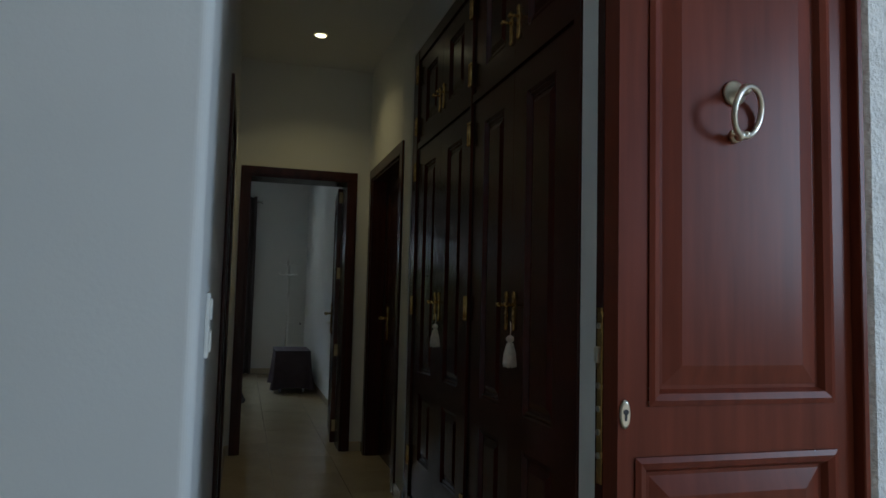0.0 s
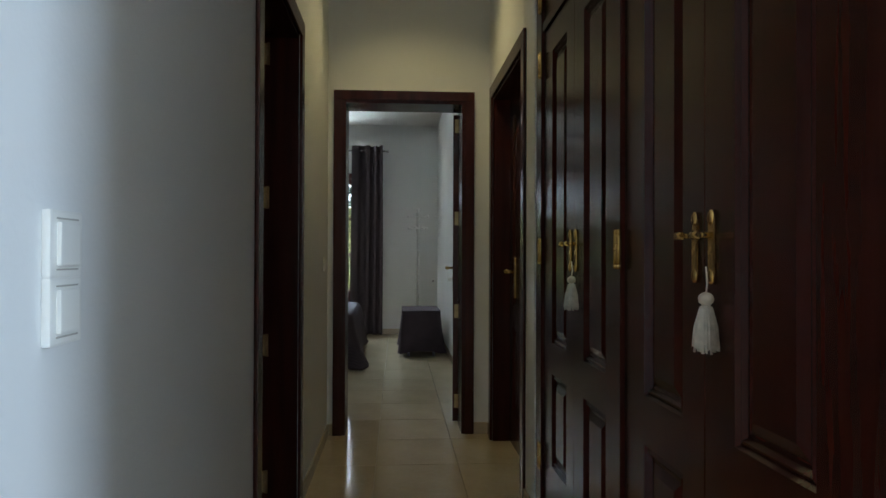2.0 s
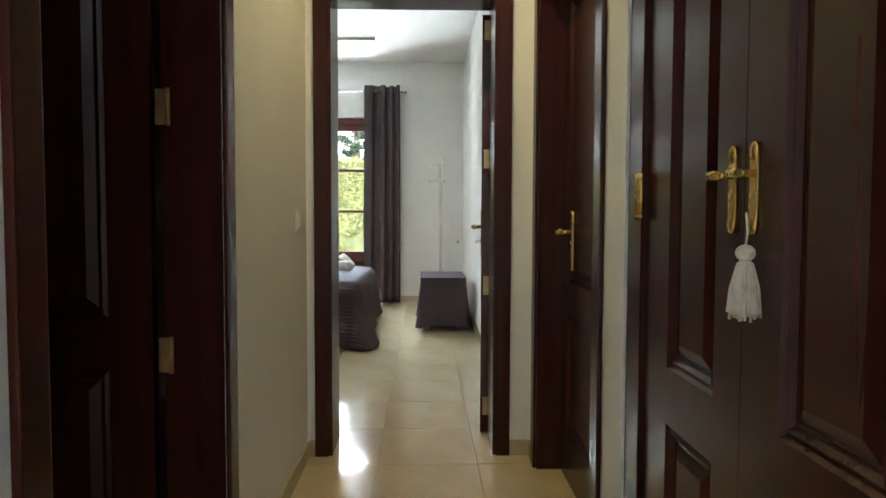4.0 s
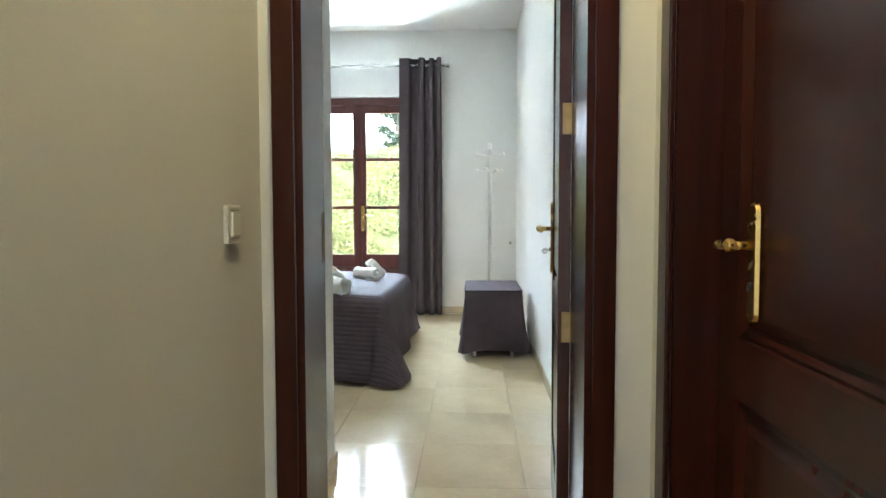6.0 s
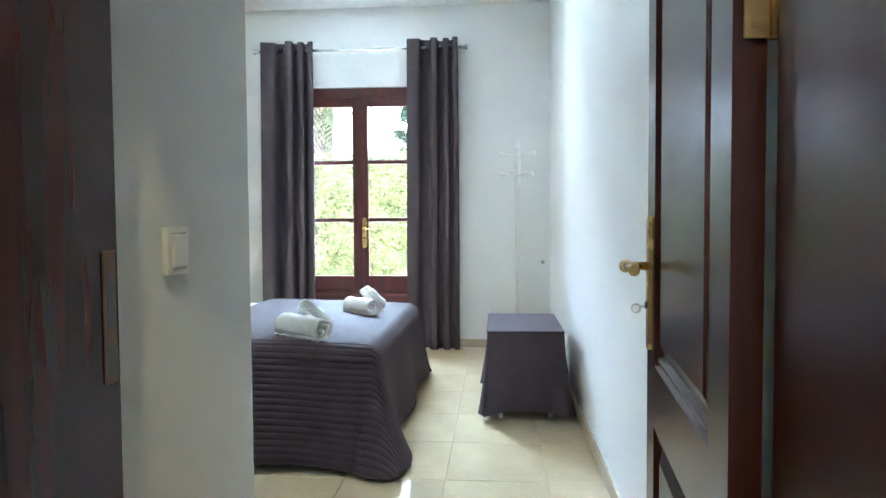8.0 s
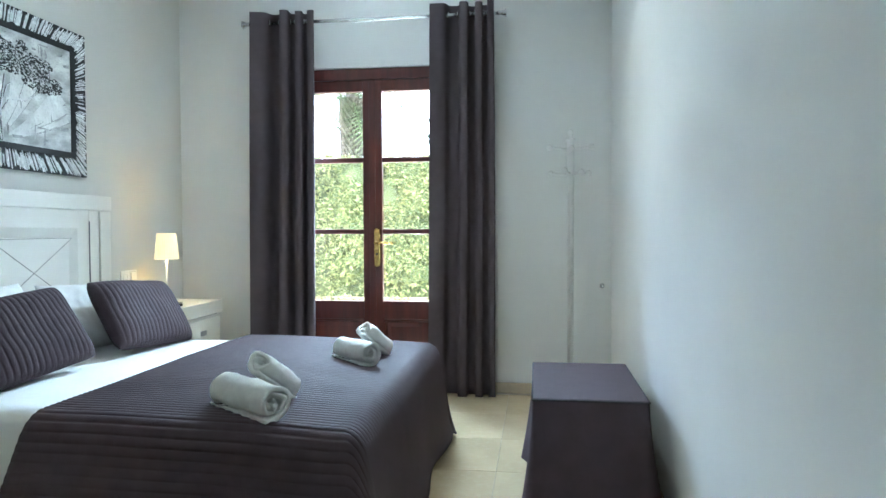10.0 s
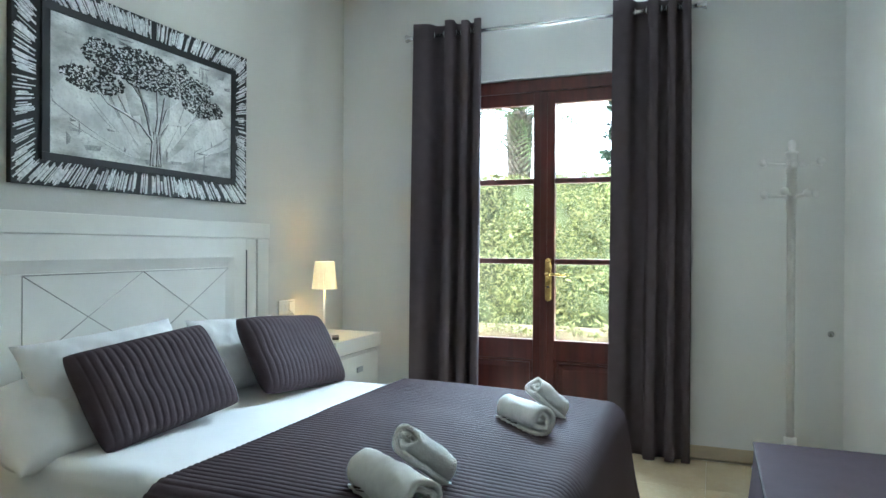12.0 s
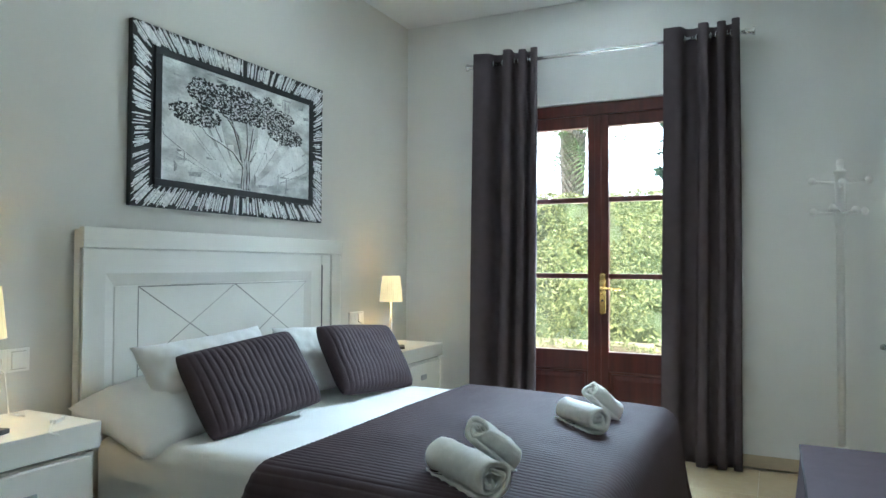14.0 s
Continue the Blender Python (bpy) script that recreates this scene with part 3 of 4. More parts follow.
def curtain(x0, x1, seed, label):
    c = thing("curtain", label, "curtain", group="garden door curtains")
    rnd = random.Random(seed)
    ph = [rnd.uniform(0, 6.28) for _ in range(4)]
    folds, gather = 3.25, 1.9

    def at(u, v):
        z = 0.012 + v * 2.588 + 0.006 * math.sin(9 * u + ph[3]) * v ** 8
        a = folds * math.tau * (u + 0.012 * (1 - v) * math.sin(4 * v + ph[0])) ** gather if u > 0 else 0.0
        amp = (0.062 - 0.022 * u) * (1 - 0.16 * math.sin(2.4 * v + ph[1] + 2 * u))
        w = -math.cos(a)
        x = x0 + (x1 - x0) * u + 0.012 * math.sin(2 * a) + 0.018 * (1 - v) * math.sin(2.6 * u + ph[3])
        y = RY - 0.006 + amp * w * (1.2 - 0.2 * w * w) + 0.004 * math.sin(5 * v + 6 * u + ph[2]) - 0.03 * (1 - v) ** 2
        return Vector((x, y, z))
    cl = part("cloth", grid(B(), 170, 34, at), CURTAIN, c)
    so = cl.modifiers.new("thickness", "SOLIDIFY")
    so.thickness = 0.003
    for k in range(6):
        u = ((k + 0.5) / (2 * folds)) ** (1 / gather)
        p = at(u, (RZ - 0.012) / 2.588)
        part("grommet", torus(B(), (0, 0, 0), 0.021, 0.0045, None, 22, 8), STEEL, c, "steel eyelet", pose(p.x, RY, RZ, 0, 90, -35 if k % 2 else 35))
    return c


curtain(-1.375, -0.945, 3, "dark taupe eyelet curtain drawn to one side of the garden door")
curtain(-0.14, 0.275, 8, "dark taupe eyelet curtain drawn beside the coat stand")

# ---- bedroom: bed ----
BY0, BY1, BX1, BZ = 7.42, 8.99, -0.03, 0.525
bed = thing("double_bed", "ivory lacquered double bed with a tall panelled headboard and white sheet", "bed")
hb = B()
HY0, HY1, HZ, HX = 7.405, 9.135, 1.312, -1.905
box(hb, WX + 0.012, HX - 0.03, HY0 + 0.004, HY1 - 0.004, 0.0, HZ - 0.01, 0.002)
box(hb, HX - 0.03, HX, HY0, HY1, HZ - 0.082, HZ, 0.004, 2)
head = part("headboard", hb, LACQ, bed, "ivory headboard with darker lines painted as the shade of diamond grooves")


def yz_panel(bm, y0, y1, z0, z1, x, profile):
    rings = []
    for inset, h in profile:
        rings.append([bm.verts.new(p) for p in ((x + h, y0 + inset, z0), (x + h, y1 - inset, z0), (x + h, y1 - inset, z1 - inset), (x + h, y0 + inset, z1 - inset))])
    for ra, rb in zip(rings, rings[1:]):
        for k in range(1, 4):
            bm.faces.new((ra[k], ra[(k + 1) % 4], rb[(k + 1) % 4], rb[k]))
    bm.faces.new(rings[-1])
    return bm


fb = yz_panel(B(), HY0 + 0.003, HY1 - 0.205, 0.25, HZ - 0.086, HX - 0.004, [(0, -0.01), (0, 0.0), (0.095, 0.0), (0.145, -0.016), (0.15, -0.013)])
part("field_panel", fb, LACQ, head)
for y0, y1 in ((HY1 - 0.203, HY1 - 0.115), (HY1 - 0.1, HY1 - 0.002)):
    part("side_stile", box(B(), HX - 0.025, HX - 0.004, y0, y1, 0.2, HZ - 0.086, 0.003), LACQ, head)
# dark strips laid in as the shade of two slots
part("slot", box(B(), HX - 0.0295, HX - 0.022, HY1 - 0.114, HY1 - 0.101, 0.3, HZ - 0.088), DARK, head, "dark strip painted as the shade of a slot")
part("slot", box(B(), HX - 0.006, HX - 0.0035, HY1 - 0.2045, HY1 - 0.194, 0.3, HZ - 0.145), DARK, head, "dark strip painted as the shade of a slot")
GX0 = HX - 0.0165
gy0, gy1, gz0, gz1 = HY0 + 0.265, HY1 - 0.33, 0.62, 1.075
gm = (gy0 + gy1) / 2
lines = [((gy0, gz1), (gy1, gz1)), ((gy0, gz0), (gy0, gz1)), ((gy1, gz0), (gy1, gz1)), ((gm, gz1), (gy0, 0.73)), ((gm, gz1), (gy1, 0.73)),
         ((gy0, gz1), (gm, 0.73)), ((gy1, gz1), (gm, 0.73))]
# thin raised rods; the groove's shade is put into their colour
for (ya, za), (yb, zb) in lines:
    part("groove_shade_line", tube(B(), [(GX0, ya, za), (GX0, yb, zb)], 0.0022, 6), GROOVE, head)
mb = B()


def rounded_slab(bm, x0, x1, y0, y1, z0, z1, r, wob=0.0, seed=1):
    made = bmesh.ops.create_cube(bm, size=1.0)["verts"]
    for v in made:
        v.co = Vector((x0 if v.co.x < 0 else x1, y0 if v.co.y < 0 else y1, z0 if v.co.z < 0 else z1))
    bmesh.ops.subdivide_edges(bm, edges=bm.edges[:], cuts=30, use_grid_fill=True)
    c0, c1 = Vector((x0 + r, y0 + r, z0 + r)), Vector((x1 - r, y1 - r, z1 - r))
    for v in bm.verts:
        q = Vector([min(max(v.co[i], c0[i]), c1[i]) for i in range(3)])
        d = v.co - q
        if d.length > 1e-6:
            v.co = q + d.normalized() * min(d.length, r)
        if wob:
            nz = noise.noise(Vector((v.co.x * 5 + seed, v.co.y * 5, v.co.z * 9))) + 0.4 * noise.noise(Vector((v.co.x * 17 + seed, v.co.y * 12, v.co.z * 22)))
            v.co += (d.normalized() if d.length > 1e-6 else Vector((0, 0, 1))) * nz * wob
    for f in bm.faces:
        f.smooth = True
    return bm


slab = rounded_slab(mb, -1.88, BX1 - 0.01, BY0 + 0.01, BY1 - 0.01, 0.19, BZ - 0.006, 0.06, 0.004)
for v in slab.verts:
    v.co.z -= 0.042 * min(1.0, max(0.0, (v.co.x + 1.0) / 0.95)) ** 1.5
part("mattress", slab, LINEN, bed, "mattress in a white cotton sheet")
part("bed_base", box(B(), -1.89, BX1 - 0.05, BY0 + 0.04, BY1 - 0.04, 0.08, 0.195, 0.01, 2), LINEN, bed, "white bed base")
for x in (-1.8, -0.15):
    for y in (BY0 + 0.1, BY1 - 0.1):
        part("leg", tube(B(), [(x, y, 0), (x, y, 0.085)], 0.025, 12), STEEL, bed)

# white sheet hanging over the head end
def drape(u, v, x_top, overhang):
    """Cloth over the bed: u along the bed from x_top to beyond the foot, v across it; overhang: (side drop, foot drop)."""
    side, foot = overhang
    ycur = BY0 - side + v * (BY1 - BY0 + 2 * side)
    xcur = x_top + u * (BX1 - x_top + foot)
    a = max(0.0, xcur - BX1)
    b = max(0.0, BY0 - ycur, ycur - BY1)
    sgn = -1.0 if ycur < (BY0 + BY1) / 2 else 1.0
    cx, cy = min(xcur, BX1), min(max(ycur, BY0), BY1)
    r = (a ** 4 + b ** 4) ** 0.25 if a + b > 0 else 0.0
    R = 0.06
    r = min(r, 0.52)
    if r < R * 1.57:
        ang = r / R
        out, drop = R * math.sin(ang), R * (1 - math.cos(ang))
    else:
        out, drop = R, R + (r - R * 1.57)
    tx, ty = (a, b) if a + b > 1e-9 else (1.0, 0.0)
    ln = math.hypot(tx, ty)
    tx, ty = tx / ln, ty / ln
    corner = 2 * tx * ty
    limit = BZ - 0.012
    k = min(1.0, drop / 0.5)
    near = sgn < 0
    out_x = out + 0.09 * k + (0.15 if near else 0.06) * corner * k * k
    out_y = out + ((0.28 + 0.2 * corner * k) if near else 0.03 + 0.02 * corner) * k
    out = 0.02 * k * math.sin(9.5 * xcur + 1.3) * (1 - corner) + 0.018 * k * math.sin(8.0 * ycur) * (1 if a > b else 0)
    if drop > limit:
        out += (drop - limit) * 0.25
        drop = limit - 0.002 * (drop - limit)
    return Vector((cx + tx * (out_x + out), cy + sgn * ty * (out_y + out), BZ + 0.004 - drop)), ycur, xcur, r


def cover_at(u, v):
    p, ycur, xcur, r = drape(u, v, -1.0 - 0.05 * (1 - v) + 0.012 * math.sin(7 * v), (0.52, 0.50))
    ridge = abs(math.sin(math.pi * (ycur + 0.0025 * noise.noise(Vector((xcur * 3, ycur * 2, 5)))) / 0.027))
    sag = min(1.0, max(0.0, (xcur + 1.0) / 0.95))
    p.z = max(0.016, p.z - 0.028 * sag * sag)
    p.z += 0.0065 * ridge ** 0.55 * (1 if r < 0.06 else 0.3) + 0.003 * noise.noise(Vector((xcur * 4, ycur * 4, 0)))
    if r > 0.05:
        p.y += (-1 if ycur < 8 else 1) * 0.0045 * ridge ** 0.6
    return p


cov = part("coverlet", grid(B(), 80, 780, cover_at), COVER)
tagged(cov, "plum grey quilted coverlet draped over the lower bed to the floor", "bedspread")
so = cov.modifiers.new("thickness", "SOLIDIFY")
so.thickness, so.offset = 0.006, 1.0


def pillow(name, w, h, t, m, mat, ridges, label, category, group, seed):
    def at(u, v, side):
        a, b = 2 * u - 1, 2 * v - 1
        if ridges:
            pin, pin2 = 1 - 0.03 * abs(a) ** 14, 1 - 0.02 * abs(b) ** 14
        else:
            pin = 1 - 0.07 * (1 - abs(a) ** 2) * abs(b) ** 6
            pin2 = 1 - 0.07 * (1 - abs(b) ** 2) * abs(a) ** 6
        x, z = a * w / 2 * pin2, b * h / 2 * pin
        full, soft_edge = (3.6, 0.5) if ridges else (3.2, 0.55)
        th = t / 2 * max(0.0, (1 - abs(a) ** full)) ** soft_edge * max(0.0, (1 - abs(b) ** full)) ** soft_edge
        th *= 1 + 0.12 * noise.noise(Vector((a * 2 + seed, b * 2, side)))
        if ridges:
            th += 0.0045 * abs(math.sin(math.pi * x / ridges)) ** 0.45 * min(1.0, th / 0.02)
        else:
            th += (0.012 * noise.noise(Vector((a * 4 + seed, b * 3, side * 3))) + 0.006 * noise.noise(Vector((a * 11 + seed, b * 5, side * 3)))) * min(1.0, th / 0.02)
        return Vector((x, side * th, z))
    bm = B()
    nu = 180 if ridges else 40
    grid(bm, nu, 30, lambda u, v: at(u, v, -1))
    grid(bm, nu, 30, lambda u, v: at(1 - u, v, 1))
    bmesh.ops.remove_doubles(bm, verts=bm.verts, dist=0.0006)
    return tagged(part(name, bm, mat, m=m), label, category, group)


# the pillows' own x runs along the bed's width; they lean on the headboard
PZ = BZ + 0.004
pillow("cushion", 0.60, 0.36, 0.13, pose(-1.47, 7.86, PZ + 0.165, -32, -5, 84), COVER, 0.03, "plum grey quilted cushion leaning on white pillows", "cushion", "bed cushions", 1)
pillow("cushion", 0.60, 0.37, 0.14, pose(-1.43, 8.665, PZ + 0.165, -32, 4, 86), COVER, 0.03, "plum grey quilted cushion leaning near the garden side", "cushion", "bed cushions", 2)
pillow("pillow", 0.68, 0.38, 0.16, pose(-1.67, 7.86, PZ + 0.17, -30, -3, 86), LINEN, 0, "white cotton pillow leaning behind a cushion", "pillow", "bed pillows", 3)
pillow("pillow", 0.66, 0.36, 0.16, pose(-1.68, 8.63, PZ + 0.155, -28, 3, 92), LINEN, 0, "white cotton pillow leaning on the headboard", "pillow", "bed pillows", 4)
pillow("pillow", 0.66, 0.42, 0.19, pose(-1.70, 7.68, PZ + 0.085, -70, -9, 88), LINEN, 0, "white cotton pillow lying flat with its end over the bed edge", "pillow", "bed pillows", 5)


# ---- towels ----
def towel(length, r, m, label, seed):
    rnd = random.Random(seed)
    bm = B()
    pitch, th = 0.0205, 0.0145
    turns = (r - 0.012) / pitch
    n = int(turns * 26)

    def at(u, v):
        ang = u * turns * math.tau
        rad = r - pitch * turns * u
        s = (v - 0.5) * length
        k = 1 - 0.05 * abs(2 * v - 1) ** 6
        rad *= k
        end = abs(2 * v - 1)
        rad *= 1 + 0.05 * noise.noise(Vector((ang * 0.7, s * 6, seed))) + (0.012 * math.sin(ang * 17) if u * turns < 1 and 0.12 < v < 0.24 else 0)
        y = rad * math.cos(ang) * 1.10
        z = rad * math.sin(ang) * 0.90 + 0.006 * noise.noise(Vector((s * 5, seed, 3)))
        nz = noise.noise(Vector((ang * 1.3 + seed, s * 14, 0))) * 0.006 + noise.noise(Vector((ang * 6, s * 60, seed))) * 0.0016
        return Vector((s + end ** 3 * (0.010 * math.sin(ang) + 0.020 * noise.noise(Vector((ang * 0.5, seed, v * 2))) - 0.014 * u) * (1 if v > 0.5 else -1), y * (1 + nz / max(rad, 0.02)), z * (1 + nz / max(rad, 0.02))))
    grid(bm, n, 26, at)
    ob = part("rolled_towel", bm, TERRY, m=m)
    so2 = ob.modifiers.new("thickness", "SOLIDIFY")
    so2.thickness, so2.offset = th, -1.0
    tagged(ob, label, "towel", "rolled towels on the bed")
    return ob


TZ = BZ - 0.004
towel(0.32, 0.064, pose(-0.375, 7.515, TZ + 0.056, 230, 0, -34), "larger rolled white towel lying on the coverlet", 1)
towel(0.205, 0.052, pose(-0.335, 7.685, TZ + 0.088, 230, 37, 58), "small rolled white towel leaning on the larger one", 2)
towel(0.28, 0.058, pose(-0.26, 8.42, TZ + 0.048, 230, 0, -42), "larger rolled white towel lying on the coverlet", 3)
towel(0.195, 0.05, pose(-0.195, 8.595, TZ + 0.075, 230, 38, 50), "small rolled white towel leaning on the larger one", 4)


# ---- bedside tables ----
def nightstand(y0, y1, label):
    n = thing("bedside_table", label, "bedside table", group="bedside tables")
    x0, x1, z = WX + 0.015, -1.575, 0.645
    part("top", box(B(), x0, x1, y0, y1, z - 0.085, z, 0.004, 2), LACQ, n)
    part("body", box(B(), x0, x1 - 0.02, y0 + 0.012, y1 - 0.012, 0.06, z - 0.097, 0.003), LACQ, n)
    # strip filling the gap under the top, with its shade as colour
    part("recess_shade", box(B(), x0, x1 - 0.03, y0 + 0.02, y1 - 0.02, z - 0.0965, z - 0.0855), GROOVE, n)
    for a, b in ((0.33, z - 0.105), (0.075, 0.32)):
        d = part("drawer", box(B(), x1 - 0.019, x1 - 0.002, y0 + 0.035, y1 - 0.035, a, b, 0.003), LACQ, n)
        part("pull", box(B(), x1 - 0.0018, x1 + 0.006, (y0 + y1) / 2 - 0.035, (y0 + y1) / 2 + 0.035, (a + b) / 2 + 0.0, (a + b) / 2 + 0.032, 0.003, 2), PULL, d, "satin grey pull")
    for y in (y0 + 0.03, y1 - 0.03):
        for x in (x0 + 0.04, x1 - 0.06):
            part("foot", box(B(), x - 0.02, x + 0.02, y - 0.015, y + 0.015, 0, 0.062), LACQ, n)
    return n


nightstand(6.72, 7.235, "ivory lacquered bedside table with steel drawer pulls")
nightstand(9.30, 9.86, "ivory lacquered bedside table beside the garden door curtain")


def bedside_lamp(x, y, z):
    l = thing("bedside_lamp", "slim white bedside lamp with a lit pleated shade", "table lamp", pose(x, y, z), "bedside lamps")
    part("base", lathe(B(), [(0.055, 0), (0.055, 0.008), (0.05, 0.012), (0.008, 0.016)]), LACQ, l)
    part("stem", tube(B(), [(0, 0, 0.014), (0, 0, 0.31)], 0.0065, 10), LACQ, l)
    bm = B()
    n = 96

    def at(u, v):
        a = u * math.tau
        r = (0.075 - 0.017 * v) * (1 + 0.014 * math.cos(a * 32))
        return Vector((r * math.cos(a), r * math.sin(a), 0.285 + 0.165 * v))
    grid(bm, 192, 2, at, True)
    part("shade", bm, SHADE, l, "glowing pleated cream shade")
    return l


bedside_lamp(-1.79, 6.96, 0.647)
bedside_lamp(-1.79, 9.53, 0.647)


# ---- switches and sockets ----
def rocker(name, m, gangs, label, tall=False, socket=False):
    t = thing(name, label, "socket" if socket else "light switch", m)
    w = 0.083
    for k in range(gangs):
        dx, dz = (0, k * 0.082) if tall else (k * 0.082, 0)
        bm = box(B(), dx - w / 2, dx + w / 2, -0.011, 0, dz - w / 2, dz + w / 2, 0.004, 2)
        pl = part("plate", bm, PLASTIC, t)
        if socket and k == 0:
            part("outlet", lathe(B(), [(0.024, 0), (0.026, 0.003), (0.022, 0.003), (0.02, -0.004), (0.004, -0.005)]), PLASTIC, pl, "", pose(dx, -0.0105, dz, 90, 0, 0))
        else:
            part("rocker", box(B(), dx - 0.026, dx + 0.026, -0.0165, -0.0105, dz - 0.027, dz + 0.027, 0.003, 2), PLASTIC, pl)
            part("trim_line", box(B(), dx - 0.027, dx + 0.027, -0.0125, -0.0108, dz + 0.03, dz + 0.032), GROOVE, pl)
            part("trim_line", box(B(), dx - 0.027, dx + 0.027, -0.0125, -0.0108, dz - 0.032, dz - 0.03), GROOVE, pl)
    return t


rocker("light_switch", pose(LX, 1.328, 1.028, 0, 0, 90), 2, "white double rocker switch on the entrance wall corner", tall=True)
rocker("light_switch", pose(LX, 4.45, 1.045, 0, 0, 90), 1, "white rocker switch beside the bedroom door frame")
rocker("light_switch", pose(0.02, 5.36, 1.05, 0, 0, 90), 1, "white rocker switch on the wall return")
rocker("wall_socket", pose(WX, 9.36, 0.825, 0, 0, 90), 2, "white double socket and switch above a bedside table", socket=True)
rocker("wall_socket", pose(WX, 7.12, 0.825, 0, 0, 90), 2, "white double socket and switch above a bedside table", socket=True)


def cable(name, pts, label):
    bm = tube(B(), pts, 0.0028, 6)
    return tagged(part(name, bm, PLASTIC), label, "cable")


for y in (7.12, 9.40):
    cable("lamp_cable", [(WX + 0.02, y, 0.81), (WX + 0.05, y + 0.01, 0.79), (WX + 0.05, y + 0.02, 0.70), (WX + 0.06, y + 0.02, 0.652), (WX + 0.13, y + 0.03, 0.65)], "thin white lamp cable running down to the bedside table")
cs = B()
box(cs, -0.03, 0.03, -0.011, 0.011, 0, 0.014, 0.005, 2)
tube(cs, [(-0.03, 0, 0.006), (-0.09, -0.02, 0.004), (-0.16, -0.05, 0.004), (-0.2, -0.1, 0.004)], 0.0026, 6)
tagged(part("cable_switch", cs, PLASTIC, m=pose(-1.68, 7.15, 0.6465, 0, 0, 120)), "white inline lamp switch lying on the bedside table", "cable switch")
for x, y, r in ((-1.72, 6.95, 20), (-1.66, 9.44, -60)):
    rc = box(B(), -0.06, 0.06, -0.019, 0.019, 0, 0.016, 0.005, 2)
    tagged(part("remote_control", rc, DARK, m=pose(x, y, 0.6465, 0, 0, r)), "small dark remote control on the bedside table", "remote control")

# ---- picture ----
pic = thing("wall_picture", "large black and silver relief picture of a pine tree", "picture")
PY0, PY1, PZ0, PZ1, PX = 7.648, 8.988, 1.414, 2.2, -1.952
part("backing", box(B(), WX + 0.001, PX - 0.001, PY0, PY1, PZ0, PZ1, 0.002), BLACK, pic)
rnd = random.Random(11)
sb = B()
cyy, czz = (PY0 + PY1) / 2, (PZ0 + PZ1) / 2
bd = 0.098
for k in range(680):
    side = rnd.random()
    if side < 0.33:
        a0 = (rnd.uniform(PY0, PY1), PZ1)
    elif side < 0.66:
        a0 = (rnd.uniform(PY0, PY1), PZ0)
    elif side < 0.83:
        a0 = (PY0, rnd.uniform(PZ0, PZ1))
    else:
        a0 = (PY1, rnd.uniform(PZ0, PZ1))
    dy, dz = cyy - a0[0], czz - a0[1]
    dy *= 0.62
    ln = math.hypot(dy, dz)
    dy, dz = dy / ln, dz / ln
    reach = bd / max(abs(dy) if side >= 0.66 else abs(dz), 0.3)
    s0, s1 = rnd.uniform(0, 0.3) * reach, rnd.uniform(0.6, 1.0) * reach
    hw = rnd.uniform(0.0014, 0.003)
    q = []
    for s, sg in ((s0, -1), (s0, 1), (s1, 1), (s1, -1)):
        yy, zz = a0[0] + dy * s - dz * hw * sg, a0[1] + dz * s + dy * hw * sg
        q.append((min(max(yy, PY0 + 0.001), PY1 - 0.001), min(max(zz, PZ0 + 0.001), PZ1 - 0.001)))
    h = 0.0012 + 0.0000028 * k
    top = [sb.verts.new((PX + h, y, z)) for y, z in q]
    low = [sb.verts.new((PX - 0.0005, y, z)) for y, z in q]
    sb.faces.new(top)
    for i in range(4):
        sb.faces.new((low[i], low[(i + 1) % 4], top[(i + 1) % 4], top[i]))
tagged(part("brushwork", sb, SILVER, pic, "radiating silver strokes on black"), kind="stuff")
IY0, IY1, IZ0, IZ1 = PY0 + 0.12, PY1 - 0.105, PZ0 + 0.095, PZ1 - 0.088
for b in ((IY0 - 0.004, IY1 + 0.004, IZ1 - 0.03, IZ1), (IY0 - 0.004, IY1 + 0.004, IZ0, IZ0 + 0.03), (IY0 - 0.004, IY0 + 0.03, IZ0 + 0.031, IZ1 - 0.031), (IY1 - 0.03, IY1 + 0.004, IZ0 + 0.031, IZ1 - 0.031)):
    part("inner_border", box(B(), PX - 0.0005, PX + 0.008, *b), BLACK, pic, "black inner border")
CY0, CY1, CZ0, CZ1 = IY0 + 0.03, IY1 - 0.03, IZ0 + 0.03, IZ1 - 0.03
part("canvas", box(B(), PX, PX + 0.003, CY0, CY1, CZ0, CZ1), CANVAS, pic, "grey smeared canvas")


def cpt(u, v, h=0.006):
    return (PX + h, CY0 + u * (CY1 - CY0), CZ1 - v * (CZ1 - CZ0))


swathes, edges = B(), B()
